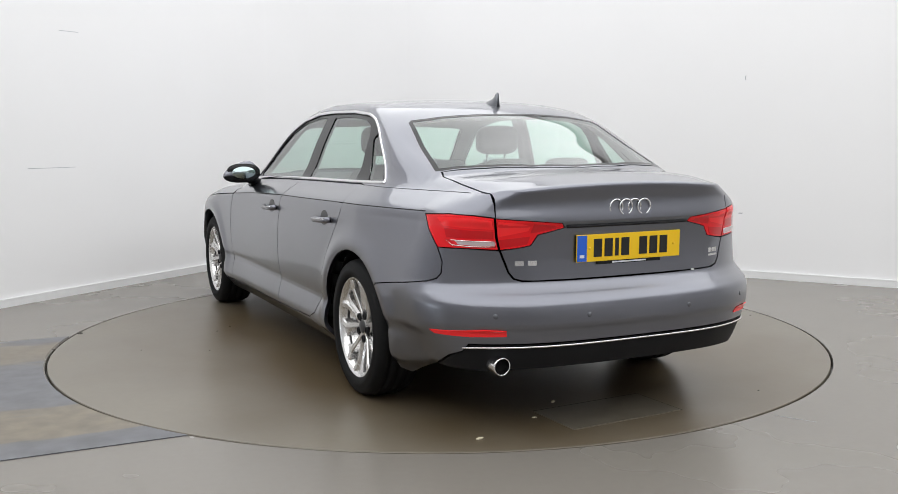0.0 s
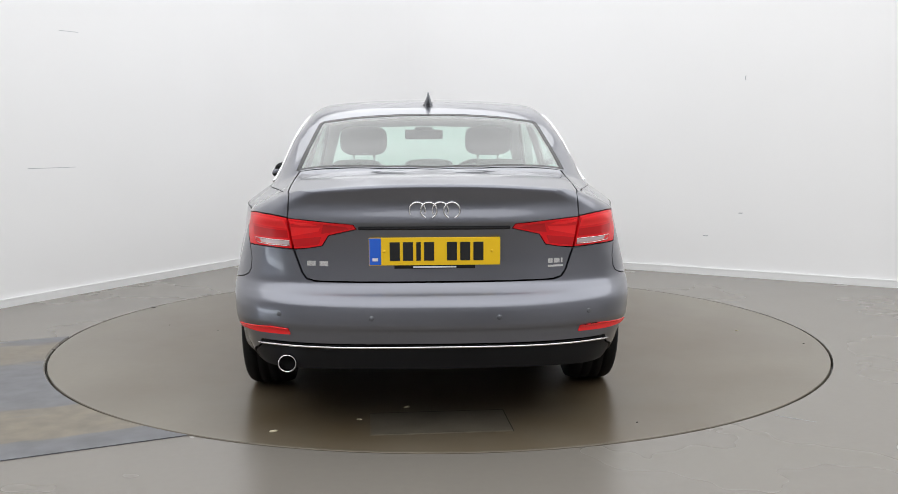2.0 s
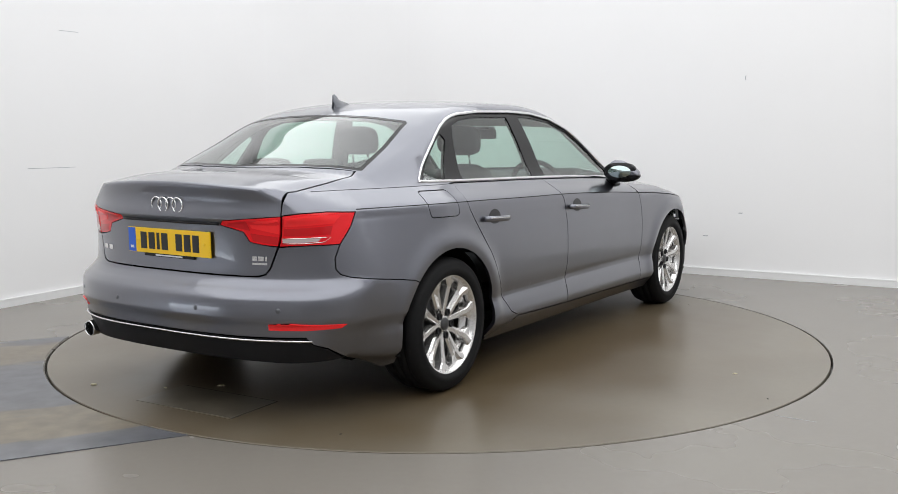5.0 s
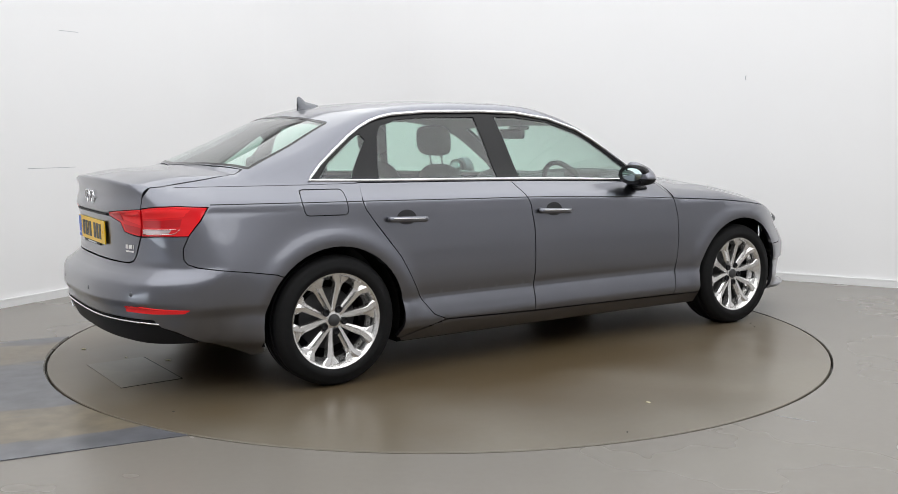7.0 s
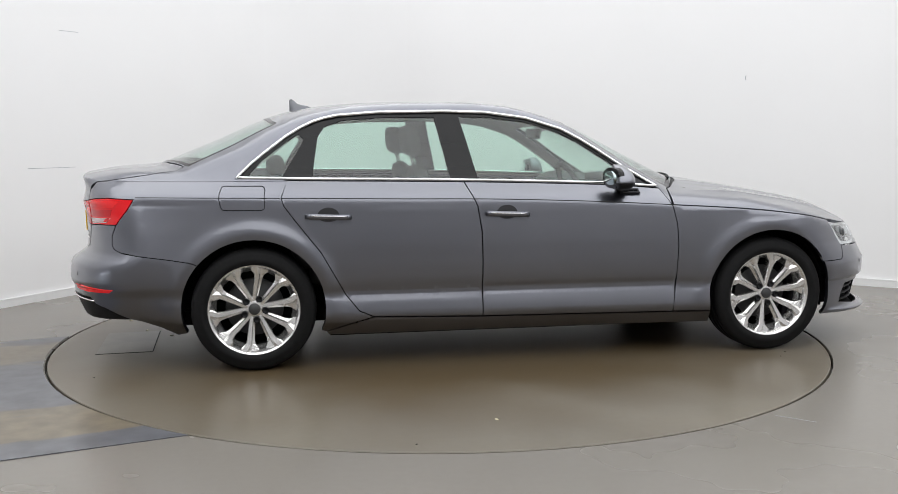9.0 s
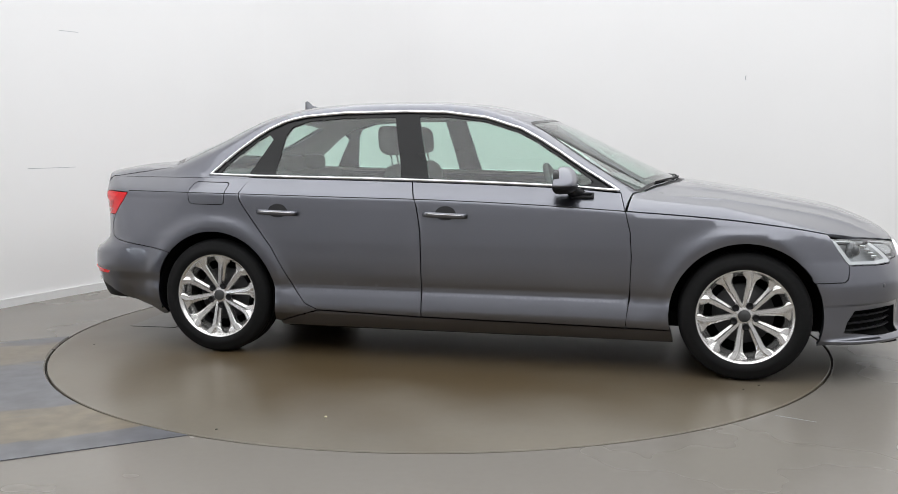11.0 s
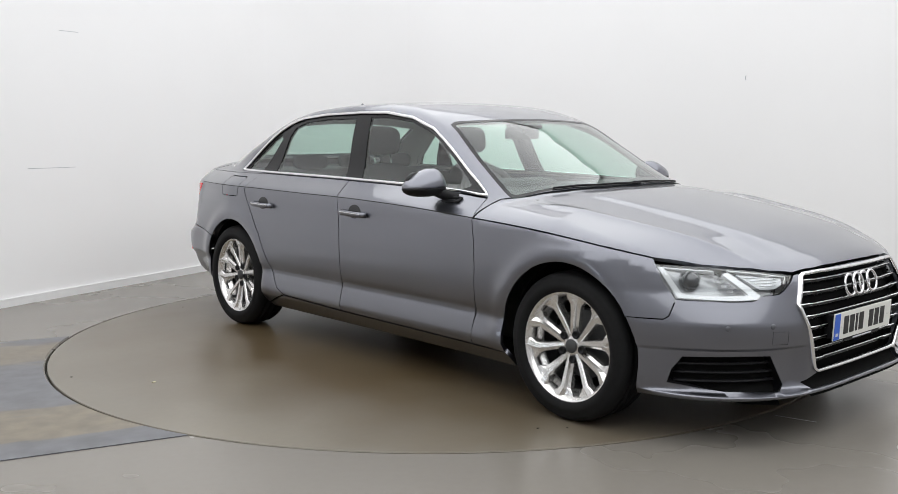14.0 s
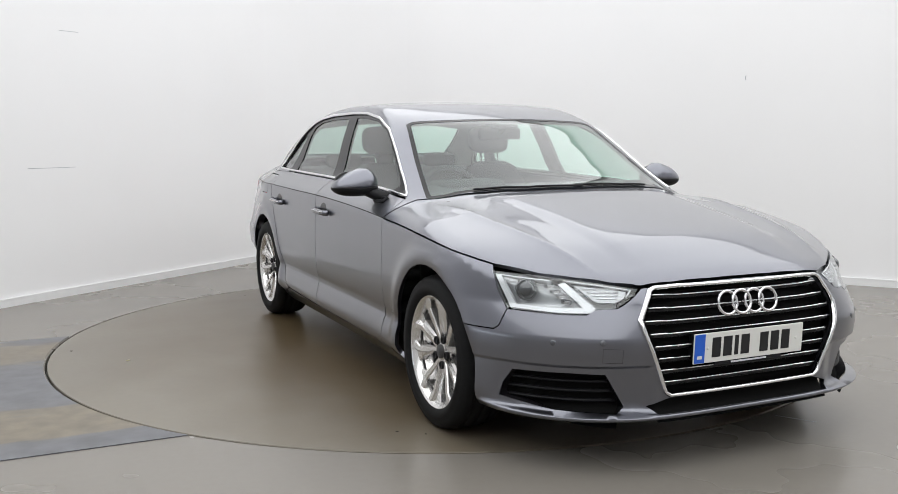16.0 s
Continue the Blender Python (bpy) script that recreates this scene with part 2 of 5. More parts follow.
def build_room():
    w = 0.15
    wc = rounded("wall_corner", BEND, BEND + w, -0.1, ROOM_H, WALL, "rounded white corner of the studio wall", "wall")
    wc.data.set_sharp_from_angle(angle=radians(40))
    rounded("baseboard_corner", BEND - 0.018, BEND - 0.002, 0.0, 0.051, SKIRT, "low white painted skirting board round the corner", "skirting").data.set_sharp_from_angle(angle=radians(40))
    rounded("baseboard_corner_cap", BEND - 0.019, BEND - 0.002, 0.051, 0.061, SKIRT, "white skirting board top edge", "skirting").data.set_sharp_from_angle(angle=radians(40))
    slab("wall_left", -w, BEND, 0, 7.7, -0.1, ROOM_H, WALL, "plain white painted studio wall with a few scuffs", "wall")
    # the low opening is assumed and out of view; a glowing sheet fills it
    slab("wall_left_end", -w, 11.6, 0, ROOM_B + w, -0.1, ROOM_H, WALL, "plain white painted wall beside the assumed low opening", "wall")
    slab("wall_left_lintel", -w, 7.7, 0, 11.6, 0.26, ROOM_H, DARKWALL, "unseen wall over an assumed low opening, its tone set to light the car", "wall")
    slab("wall_right", BEND, -w, ROOM_A, 0, -0.1, ROOM_H, WALL, "plain white painted studio wall", "wall")
    slab("wall_far", ROOM_A, -w, ROOM_A + w, ROOM_B + w, -0.1, ROOM_H, DARKWALL, "plain unseen wall closing the studio, its tone set to light the car", "wall")
    slab("wall_back", 0, ROOM_B, ROOM_A, ROOM_B + w, -0.1, ROOM_H, DARKWALL, "plain unseen wall closing the studio, its tone set to light the car", "wall")
    slab("backdrop", -0.8, 7.2, -0.75, 12.2, -0.1, 0.8, GLOWSHEET, "unseen glowing sheet for the streak reflected in the car doors", "backdrop")
    slab("ceiling", -w, -w, ROOM_A + w, ROOM_B + w, ROOM_H, ROOM_H + 0.1, CEIL, "white studio ceiling", "ceiling")
    for name, a0, b0, a1, b1 in (("baseboard_left", 0.002, BEND, 0.018, 7.7), ("baseboard_right", BEND, 0.002, ROOM_A, 0.018)):
        slab(name, a0, b0, a1, b1, 0.0, 0.051, SKIRT, "low white painted skirting board along the wall", "skirting")
        lip = 0.001
        slab(name + "_cap", a0, b0, a1 + (lip if "left" in name else 0), b1 + (lip if "right" in name else 0), 0.051, 0.061, SKIRT,
             "white skirting board top edge", "skirting")
    # floor with a round pit for the turntable
    bm = bmesh.new()
    seg, ring = 180, []
    for r, z in ((TABLE_R - 0.03, -0.06), (TABLE_R + 0.006, -0.06), (TABLE_R + 0.006, -0.002), (TABLE_R + 0.009, 0.0)):
        ring.append([bm.verts.new((r * math.cos(2 * math.pi * k / seg), r * math.sin(2 * math.pi * k / seg), z)) for k in range(seg)])
    for q0, q1 in zip(ring, ring[1:]):
        for k in range(seg):
            bm.faces.new((q0[k], q1[k], q1[(k + 1) % seg], q0[(k + 1) % seg]))
    corners = [Vector(room(a, b)).to_2d() for a, b in ((-0.9, -0.1), (-0.9, ROOM_B + 0.7), (ROOM_A + 0.1, ROOM_B + 0.7), (ROOM_A + 0.1, -0.1))]
    outer = []
    for k in range(seg):
        d = Vector((math.cos(2 * math.pi * k / seg), math.sin(2 * math.pi * k / seg)))
        best = 1e9
        for i in range(4):
            p, q = corners[i], corners[(i + 1) % 4]
            e = q - p
            den = d.x * e.y - d.y * e.x
            if abs(den) > 1e-9:
                t = (p.x * e.y - p.y * e.x) / den
                s = (p.x * d.y - p.y * d.x) / den
                if t > 0 and -1e-6 <= s <= 1 + 1e-6:
                    best = min(best, t)
        outer.append(bm.verts.new((d.x * best, d.y * best, 0)))
    for k in range(seg):
        bm.faces.new((ring[-1][k], outer[k], outer[(k + 1) % seg], ring[-1][(k + 1) % seg]))
    bmesh.ops.recalc_face_normals(bm, faces=bm.faces)
    if sum(f.normal.z for f in bm.faces) < 0:
        bmesh.ops.reverse_faces(bm, faces=bm.faces)
    tagged(mesh_ob("floor", bm, FLOOR, False), "smooth grey-beige resin studio floor with worn patches", "floor", kind="structure")


def build_turntable():
    root = tagged(new("turntable"), "flush round grey-beige turntable carrying the car", "turntable")
    bm = bmesh.new()
    lathe(bm, [(0, 0.0), (0.6, 0.0), (1.4, 0.0), (TABLE_R - 0.010, 0.0), (TABLE_R - 0.007, -0.003), (TABLE_R - 0.007, -0.05), (0, -0.05)], 180,
          Matrix.Rotation(math.pi / 2, 4, "X"))
    bmesh.ops.recalc_face_normals(bm, faces=bm.faces)
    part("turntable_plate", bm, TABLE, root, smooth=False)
    return root


def patch_material():
    """Worn resin in blue-grey and tan bands that run along the inlay."""
    m = mat("worn_patch_resin", (0.12, 0.12, 0.13), 0.3)
    n, l, b = nodes_of(m)
    coord, split, ramp = n.new("ShaderNodeTexCoord"), n.new("ShaderNodeSeparateXYZ"), n.new("ShaderNodeValToRGB")
    tex, mix, add = n.new("ShaderNodeTexNoise"), n.new("ShaderNodeMix"), n.new("ShaderNodeMath")
    stretch = n.new("ShaderNodeMapping")
    stretch.inputs["Scale"].default_value = (0.9, 3.6, 1)
    tex.inputs["Scale"].default_value, tex.inputs["Detail"].default_value = 1.6, 9
    l.new(coord.outputs["Object"], split.inputs[0])
    l.new(coord.outputs["Object"], stretch.inputs[0])
    l.new(stretch.outputs[0], tex.inputs["Vector"])
    add.operation = "MULTIPLY_ADD"
    add.inputs[1].default_value, add.inputs[2].default_value = 0.75, -0.375
    l.new(tex.outputs["Fac"], add.inputs[0])
    tot, div = n.new("ShaderNodeMath"), n.new("ShaderNodeMath")
    l.new(split.outputs["Y"], tot.inputs[0])
    l.new(add.outputs[0], tot.inputs[1])
    div.operation = "DIVIDE"
    div.inputs[1].default_value = 2.26
    l.new(tot.outputs[0], div.inputs[0])
    l.new(div.outputs[0], ramp.inputs[0])
    grey, tan = (0.108, 0.110, 0.122, 1), (0.165, 0.138, 0.098, 1)
    els = ramp.color_ramp.elements
    els[0].position, els[0].color = 0.04, grey
    els[1].position, els[1].color = 0.07, tan
    for pos, col in ((0.27, tan), (0.32, grey), (0.68, grey), (0.73, tan), (0.89, tan), (0.92, grey)):
        e = els.new(pos)
        e.color = col
    fine = n.new("ShaderNodeTexNoise")
    fine.inputs["Scale"].default_value, fine.inputs["Detail"].default_value = 9, 8
    l.new(coord.outputs["Object"], fine.inputs["Vector"])
    rng = n.new("ShaderNodeMapRange")
    rng.inputs["To Min"].default_value, rng.inputs["To Max"].default_value = 0.35, 1.65
    l.new(fine.outputs["Fac"], rng.inputs["Value"])
    mul = n.new("ShaderNodeVectorMath")
    mul.operation = "SCALE"
    l.new(ramp.outputs[0], mul.inputs[0])
    l.new(rng.outputs["Result"], mul.inputs["Scale"])
    l.new(mul.outputs[0], b.inputs["Base Color"])
    return m


def build_patch():
    """An inlaid worn strip of floor beside the turntable; its own x runs along the strip, y across it."""
    d = Vector((0.905, 0.425)).normalized()
    across = Vector((d.y, -d.x))
    p0 = Vector((-2.25, -0.08))
    bm = bmesh.new()
    r = TABLE_R + 0.012
    pts = [Vector((r * math.cos(radians(a)), r * math.sin(radians(a)))) for a in np.linspace(182.0, 243.0, 40)]
    pts += [pts[-1] - d * 5.0, pts[0] - d * 5.0]
    local = [((p - p0).dot(d), (p - p0).dot(across)) for p in pts]
    lo = [bm.verts.new((x, y, -0.002)) for x, y in local]
    hi = [bm.verts.new((x, y, 0.004)) for x, y in local]
    bm.faces.new(hi)
    for i in range(len(lo)):
        bm.faces.new((lo[i], lo[(i + 1) % len(lo)], hi[(i + 1) % len(lo)], hi[i]))
    bmesh.ops.recalc_face_normals(bm, faces=bm.faces)
    ob = mesh_ob("floor_inlay", bm, patch_material(), False)
    frame_m = Matrix(((d.x, across.x, 0, p0.x), (d.y, across.y, 0, p0.y), (0, 0, -1, 0), (0, 0, 0, 1)))
    ob.data.transform(Matrix.Diagonal((1, 1, -1, 1)))
    ob.matrix_world = frame_m
    tagged(ob, "worn strip of floor in blue-grey and tan bands", "floor", kind="structure")


def build_specks():
    """Crumbs lying on the turntable and the floor."""
    rng = random.Random(4)
    spots = [(-1.94, 0.74, 0.013, PALEBIT), (0.95, 2.0, 0.012, DARKBIT), (-0.06, -1.83, 0.009, PALEBIT), (-0.44, -2.09, 0.005, DARKBIT), (-1.79, 0.40, 0.009, PALEBIT), (-1.89, -0.77, 0.005, DARKBIT), (-1.62, 0.2, 0.012, PALEBIT)]
    for _ in range(6):
        a, q = rng.uniform(0, 6.28), rng.uniform(1.3, 2.15)
        spots.append((q * math.cos(a), q * math.sin(a), rng.uniform(0.003, 0.005), DARKBIT))
    for x, y, r, m in spots:
        bm = bmesh.new()
        bmesh.ops.create_icosphere(bm, subdivisions=2, radius=r)
        for v in bm.verts:
            k = 1 + 0.35 * noise.noise(v.co * 90 + Vector((x * 10, y * 10, 0)))
            v.co = Vector((v.co.x * k * 1.4, v.co.y * k * 0.8, max(v.co.z * k * 0.4, -r * 0.18)))
        part("crumb", bm, m, turntable, "small crumb lying on the turntable", at=pose(x, y, r * 0.18, 0, 0, rng.uniform(0, 360)))


def build_hatch():
    """Service hatch cut into the turntable, its joint and worn scrapes."""
    bm = bmesh.new()
    box(bm, (-0.15, -0.29, -0.001), (0.15, 0.29, 0.0022), 0.001)
    hatch = part("service_hatch", bm, HATCH, turntable, "worn flush service hatch", at=pose(-1.845, 0.06, 0, 0, 0, 3), smooth=False)
    for lo, hi in (((-0.153, -0.294, 0), (0.153, -0.290, 0.0016)), ((0.150, -0.29, 0), (0.156, 0.29, 0.0016))):
        bm = bmesh.new()
        box(bm, lo, hi)
        part("hatch_joint", bm, GAPM, hatch, smooth=False)


def build_scuffs():
    """Small marks on the walls and a scratch in the floor."""
    for name, a0, a1, b0, b1, z0, z1 in (("wall_scuff", 0.0, 0.0015, 3.67, 3.73, 0.973, 0.978), ("wall_scuff", 0.0, 0.0012, 3.31, 3.67, 0.974, 0.977), ("wall_scuff", 0.0, 0.0012, 3.23, 3.40, 1.988, 1.991),
                                         ("wall_scuff", 4.333, 4.340, 0.0, 0.0015, 1.653, 1.690), ("wall_scuff", 4.315, 4.346, 0.0, 0.0015, 0.540, 0.548), ("wall_scuff", 4.02, 4.06, 0.0, 0.0012, 0.335, 0.342)):
        bm = bmesh.new()
        prism(bm, [room(a0, b0), room(a0, b1), room(a1, b1), room(a1, b0)], z0, z1)
        bmesh.ops.recalc_face_normals(bm, faces=bm.faces)
        tagged(mesh_ob(name, bm, SCUFF, False), "faint grey scuff on the white wall", "scuff", kind="structure")
    bm = bmesh.new()
    tube(bm, [(1.44, -1.78, 0.0), (1.50, -1.825, 0.0008), (1.58, -1.88, 0.0)], 0.001, 6)
    tagged(mesh_ob("floor_scratch", bm, SCUFF), "thin scratch in the resin floor", "scratch", kind="structure")


build_room()
build_scuffs()
turntable = build_turntable()
build_patch()
build_specks()
build_hatch()
# ---------- the car's body as one closed form; x forward, y left, z up, midway between the axles ----------
def smooth_line(xs, ys):
    """A monotone cubic through a few stations."""
    xs, ys = np.array(xs, float), np.array(ys, float)
    h, d = np.diff(xs), np.diff(ys) / np.diff(xs)
    m = np.zeros_like(ys)
    m[0], m[-1] = d[0], d[-1]
    for i in range(1, len(xs) - 1):
        if d[i - 1] * d[i] > 0:
            w1, w2 = 2 * h[i] + h[i - 1], h[i] + 2 * h[i - 1]
            m[i] = (w1 + w2) / (w1 / d[i - 1] + w2 / d[i])

    def value(x):
        x = np.clip(np.asarray(x, float), xs[0], xs[-1])
        i = np.clip(np.searchsorted(xs, x) - 1, 0, len(xs) - 2)
        t = (x - xs[i]) / h[i]
        return ((1 + 2 * t) * (1 - t) ** 2 * ys[i] + t * (1 - t) ** 2 * h[i] * m[i] + t * t * (3 - 2 * t) * ys[i + 1] + t * t * (t - 1) * h[i] * m[i + 1])
    return value


def smax(a, b, k):
    h = np.maximum(k - np.abs(a - b), 0) / k
    return np.maximum(a, b) + h * h * k * 0.25


# long section of the top: boot deck, rear screen, roof, windscreen, bonnet
top_line = smooth_line((-2.45, -2.37, -2.30, -2.16, -1.945, -1.91, -1.80, -1.644, -1.386, -1.2, -0.98, -0.6, -0.32, -0.05, 0.2, 0.42, 0.63, 0.86, 1.07, 1.12, 1.2, 1.37, 1.68, 1.95, 2.14, 2.25, 2.33),
                       (0.965, 1.002, 1.016, 1.038, 1.054, 1.068, 1.114, 1.178, 1.290, 1.347, 1.381, 1.400, 1.400, 1.385, 1.340, 1.272, 1.172, 1.058, 0.960, 0.942, 0.930, 0.903, 0.850, 0.793, 0.722, 0.665, 0.59))
shoulder = smooth_line((-2.3, -1.97, -1.52, -1.23, -0.65, -0.25, 0.28, 0.765, 1.268, 1.613, 1.79, 2.1), (0.897, 0.895, 0.892, 0.888, 0.877, 0.871, 0.854, 0.829, 0.797, 0.757, 0.722, 0.66))
belt = smooth_line((-2.2, -1.49, -1.23, -0.33, 0.54, 0.80, 1.2), (1.0, 0.985, 0.978, 0.962, 0.934, 0.914, 0.88))
plan_half = smooth_line((-2.5, -2.2, -1.9, -1.6, -1.41, -0.9, 0.0, 0.6, 1.0, 1.41, 1.8, 2.1, 2.4), (0.77, 0.825, 0.860, 0.884, 0.893, 0.898, 0.905, 0.913, 0.928, 0.942, 0.928, 0.890, 0.82))
# inset from the widest line: below the shoulder by height, above it by the rise over the shoulder
inset_low = smooth_line((0.12, 0.17, 0.22, 0.255, 0.28, 0.33, 0.365, 0.385, 0.40, 0.43, 0.48, 0.55, 0.62, 0.70, 0.80, 0.88, 1.0), (0.12, 0.075, 0.034, 0.006, 0.0, 0.007, 0.016, 0.022, 0.022, 0.014, 0.007, 0.003, 0.003, 0.006, 0.013, 0.018, 0.02))
inset_up = smooth_line((-0.05, -0.008, 0.0, 0.012, 0.05, 0.09, 0.12, 0.30, 0.45, 0.60), (0.0, 0.003, 0.006, 0.016, 0.066, 0.120, 0.143, 0.210, 0.276, 0.372))
nose = smooth_line((0.08, 0.165, 0.187, 0.196, 0.207, 0.216, 0.24, 0.30, 0.45, 0.58, 0.66, 0.72, 0.80), (2.07, 2.16, 2.242, 2.266, 2.266, 2.240, 2.230, 2.232, 2.248, 2.228, 2.198, 2.165, 2.05))
tail = smooth_line((0.08, 0.17, 0.30, 0.36, 0.39, 0.43, 0.45, 0.53, 0.555, 0.575, 0.60, 0.622, 0.64, 0.72, 0.84, 0.86, 0.93, 0.99, 1.03), (2.24, 2.30, 2.37, 2.392, 2.398, 2.402, 2.417, 2.412, 2.40, 2.37, 2.338, 2.322, 2.32, 2.317, 2.324, 2.333, 2.320, 2.330, 2.338))
WHEEL_X, WHEEL_Z, ARCH_R = 1.41, 0.318, 0.362


def side_y(x, z):
    zs = shoulder(x)
    y = plan_half(x) - inset_low(z) - inset_up(z - zs) * (1 + 0.45 * np.clip((-1.5 - x) / 0.7, 0, 1) ** 1.5 - 0.28 * np.clip((x - 0.85) / 0.4, 0, 1))
    y = y - 0.055 * np.clip((-1.45 - x) / 0.5, 0, 1) ** 1.3 * np.clip((z - 0.58) / 0.28, 0, 1)      # the tail draws in above the bumper
    y = y - 0.13 * np.clip((-1.68 - x) / 0.3, 0, 1) * np.clip((0.425 - z) / 0.2, 0, 1)      # and tucks under below the bumper's ridge
    for cx in (-WHEEL_X, WHEEL_X):      # swelling round the wheel arches
        r = np.hypot(x - cx, z - WHEEL_Z)
        y = y + 0.014 * np.exp(-((r - 0.40) / 0.05) ** 2) * np.clip((z - 0.2) / 0.15, 0, 1) * np.clip((zs - z) / 0.06, 0, 1)
    return y


def rib_y(x):
    return 0.705 - 0.14 * np.clip((x - 1.04) / 0.94, 0, 1.2) ** 1.6


def top_z(x, y):
    y2 = y * y
    full = 0.40 - 0.18 * np.clip((x - 0.9) / 0.3, 0, 1)      # flatter in the middle, rounder towards the pillars
    y2 = np.where(np.abs(y) < 0.62, (1 - full) * y2 + full * y2 * y2 / 0.3844, y2)
    xe = x + np.where(x > 0, 0.45, 0.42) * y2 * np.tanh(x / 0.5)
    crown = 0.085 - 0.065 * np.clip((x - 0.9) / 0.4, 0, 1)
    z = top_line(xe) - crown * y2
    # bonnet: a sharp rib on each side and a slightly raised middle
    on = np.clip((x - 1.0) / 0.2, 0, 1) * np.clip((2.12 - x) / 0.2, 0, 1)
    rib = np.abs(y) - rib_y(x)
    z = z + 0.012 * np.exp(-np.abs(rib) / 0.035) * on
    dome = np.clip((0.50 - 0.06 * (x - 1.1) - np.abs(y)) / 0.09, 0, 1)
    z = z + 0.010 * dome * dome * (3 - 2 * dome) * on
    return z


def body_f(x, y, z):
    """Below nought inside the car, above it outside."""
    x, y, z = np.broadcast_arrays(np.asarray(x, float), np.abs(np.asarray(y, float)), np.asarray(z, float))
    side, top = y - side_y(x, z), z - top_z(x, y)
    low = np.clip((0.60 - z) / 0.12, 0, 1)
    front = x - nose(z) + (1 - low) * 0.245 * (y / 0.746) ** 3.5 + low * 0.205 * (y / 0.762) ** 4.3
    # the bumper steps back under a crease beside the grille and comes forward again in a lip
    step = lambda q: np.clip(q, 0, 1) ** 2 * (3 - 2 * np.clip(q, 0, 1))
    front = front + 0.026 * step((y - 0.40) / 0.09) * step((0.392 - z) / 0.016) * step((z - 0.205) / 0.014)
    rear = -x - tail(z) + 0.155 * (y / 0.7) ** 3.2
    f = np.maximum(smax(side, top, 0.05), smax(side, front, 0.08))
    f = np.maximum(f, smax(side, rear, 0.12))
    return np.maximum(f, np.maximum(smax(top, front, 0.05), smax(top, rear, 0.015)))


def body_normal(p):
    e = 0.0025
    n = np.stack([body_f(p[:, 0] + e * (i == 0), p[:, 1] + e * (i == 1), p[:, 2] + e * (i == 2)) -
                  body_f(p[:, 0] - e * (i == 0), p[:, 1] - e * (i == 1), p[:, 2] - e * (i == 2)) for i in range(3)], -1)
    return n / np.linalg.norm(n, axis=1)[:, None]


PIVOT_F, PIVOT_R = 1.2, -1.2


def cast(domain, uv):
    """Points of the body's skin: side (x, z), top (x, y), front and rear (angle from the long axis, z)."""
    uv = np.asarray(uv, float)
    u, v = uv[:, 0], uv[:, 1]
    z0 = np.zeros_like(u)
    if domain == "side":
        o, d = np.stack([u, z0, v], -1), np.stack([z0, z0 + 1, z0], -1)
    elif domain == "top":
        o, d = np.stack([u, v, z0 + 0.55], -1), np.stack([z0, z0, z0 + 1], -1)
    elif domain == "front":
        o, d = np.stack([z0 + PIVOT_F, z0, v], -1), np.stack([np.cos(u), np.sin(u), z0], -1)
    elif domain == "boot":
        o, d = np.stack([z0 - 1.95, v, z0 + 0.86], -1), np.stack([-np.sin(u), z0, np.cos(u)], -1)
    else:
        o, d = np.stack([z0 + PIVOT_R, z0, v], -1), np.stack([-np.cos(u), np.sin(u), z0], -1)
    lo, hi = z0.copy(), z0 + 1.6
    for _ in range(24):
        mid = 0.5 * (lo + hi)
        p = o + d * mid[:, None]
        inside = body_f(p[:, 0], p[:, 1], p[:, 2]) < 0
        lo, hi = np.where(inside, mid, lo), np.where(inside, hi, mid)
    return o + d * lo[:, None]


def to_uv(domain, p):
    """A point of the skin in a domain's own numbers."""
    x, y, z = (float(c) for c in p)
    return {"side": (x, z), "top": (x, y), "front": (math.atan2(y, x - PIVOT_F), z), "rear": (math.atan2(y, PIVOT_R - x), z),
            "boot": (math.atan2(-(x + 1.95), z - 0.86), y)}[domain]


def at_y(domain, y, z):
    """The (angle, z) of the point of an end at that distance from the middle."""
    s = 1 if domain == "front" else -1
    o = PIVOT_F if domain == "front" else PIVOT_R
    xs = o + s * np.linspace(0.2, 1.4, 241)
    f = body_f(xs, y, z)
    i = int(np.argmax(f > 0))
    x = xs[i - 1] - (xs[i] - xs[i - 1]) * f[i - 1] / (f[i] - f[i - 1])
    return (math.atan2(y, (x - o) * s), z)


def flank_y(x, z):
    ys = np.linspace(0.3, 1.0, 281)
    f = body_f(x, ys, z)
    i = int(np.argmax(f > 0))
    return float(ys[i - 1] - (ys[i] - ys[i - 1]) * f[i - 1] / (f[i] - f[i - 1]))


def at_x(domain, x, z):
    """The (angle, z) of the point of an end's flank at that station."""
    y = flank_y(x, z)
    return (math.atan2(y, x - PIVOT_F if domain == "front" else PIVOT_R - x), z)


def on_top(x, z):
    """The (x, y) of a point of the flank."""
    return (x, flank_y(x, z))


def densify(loop, step):
    out = []
    for i, p in enumerate(loop):
        q = loop[(i + 1) % len(loop)]
        n = max(1, int(math.hypot(q[0] - p[0], q[1] - p[1]) / step))
        out += [(p[0] + (q[0] - p[0]) * k / n, p[1] + (q[1] - p[1]) * k / n) for k in range(n)]
    return out


def inside_loop(px, py, loop):
    res = np.zeros(len(px), bool)
    n = len(loop)
    for i in range(n):
        (x0, y0), (x1, y1) = loop[i], loop[(i + 1) % n]
        cond = (y0 > py) != (y1 > py)
        if y0 != y1:
            res ^= cond & (px < (x1 - x0) * (py - y0) / (y1 - y0) + x0)
    return res


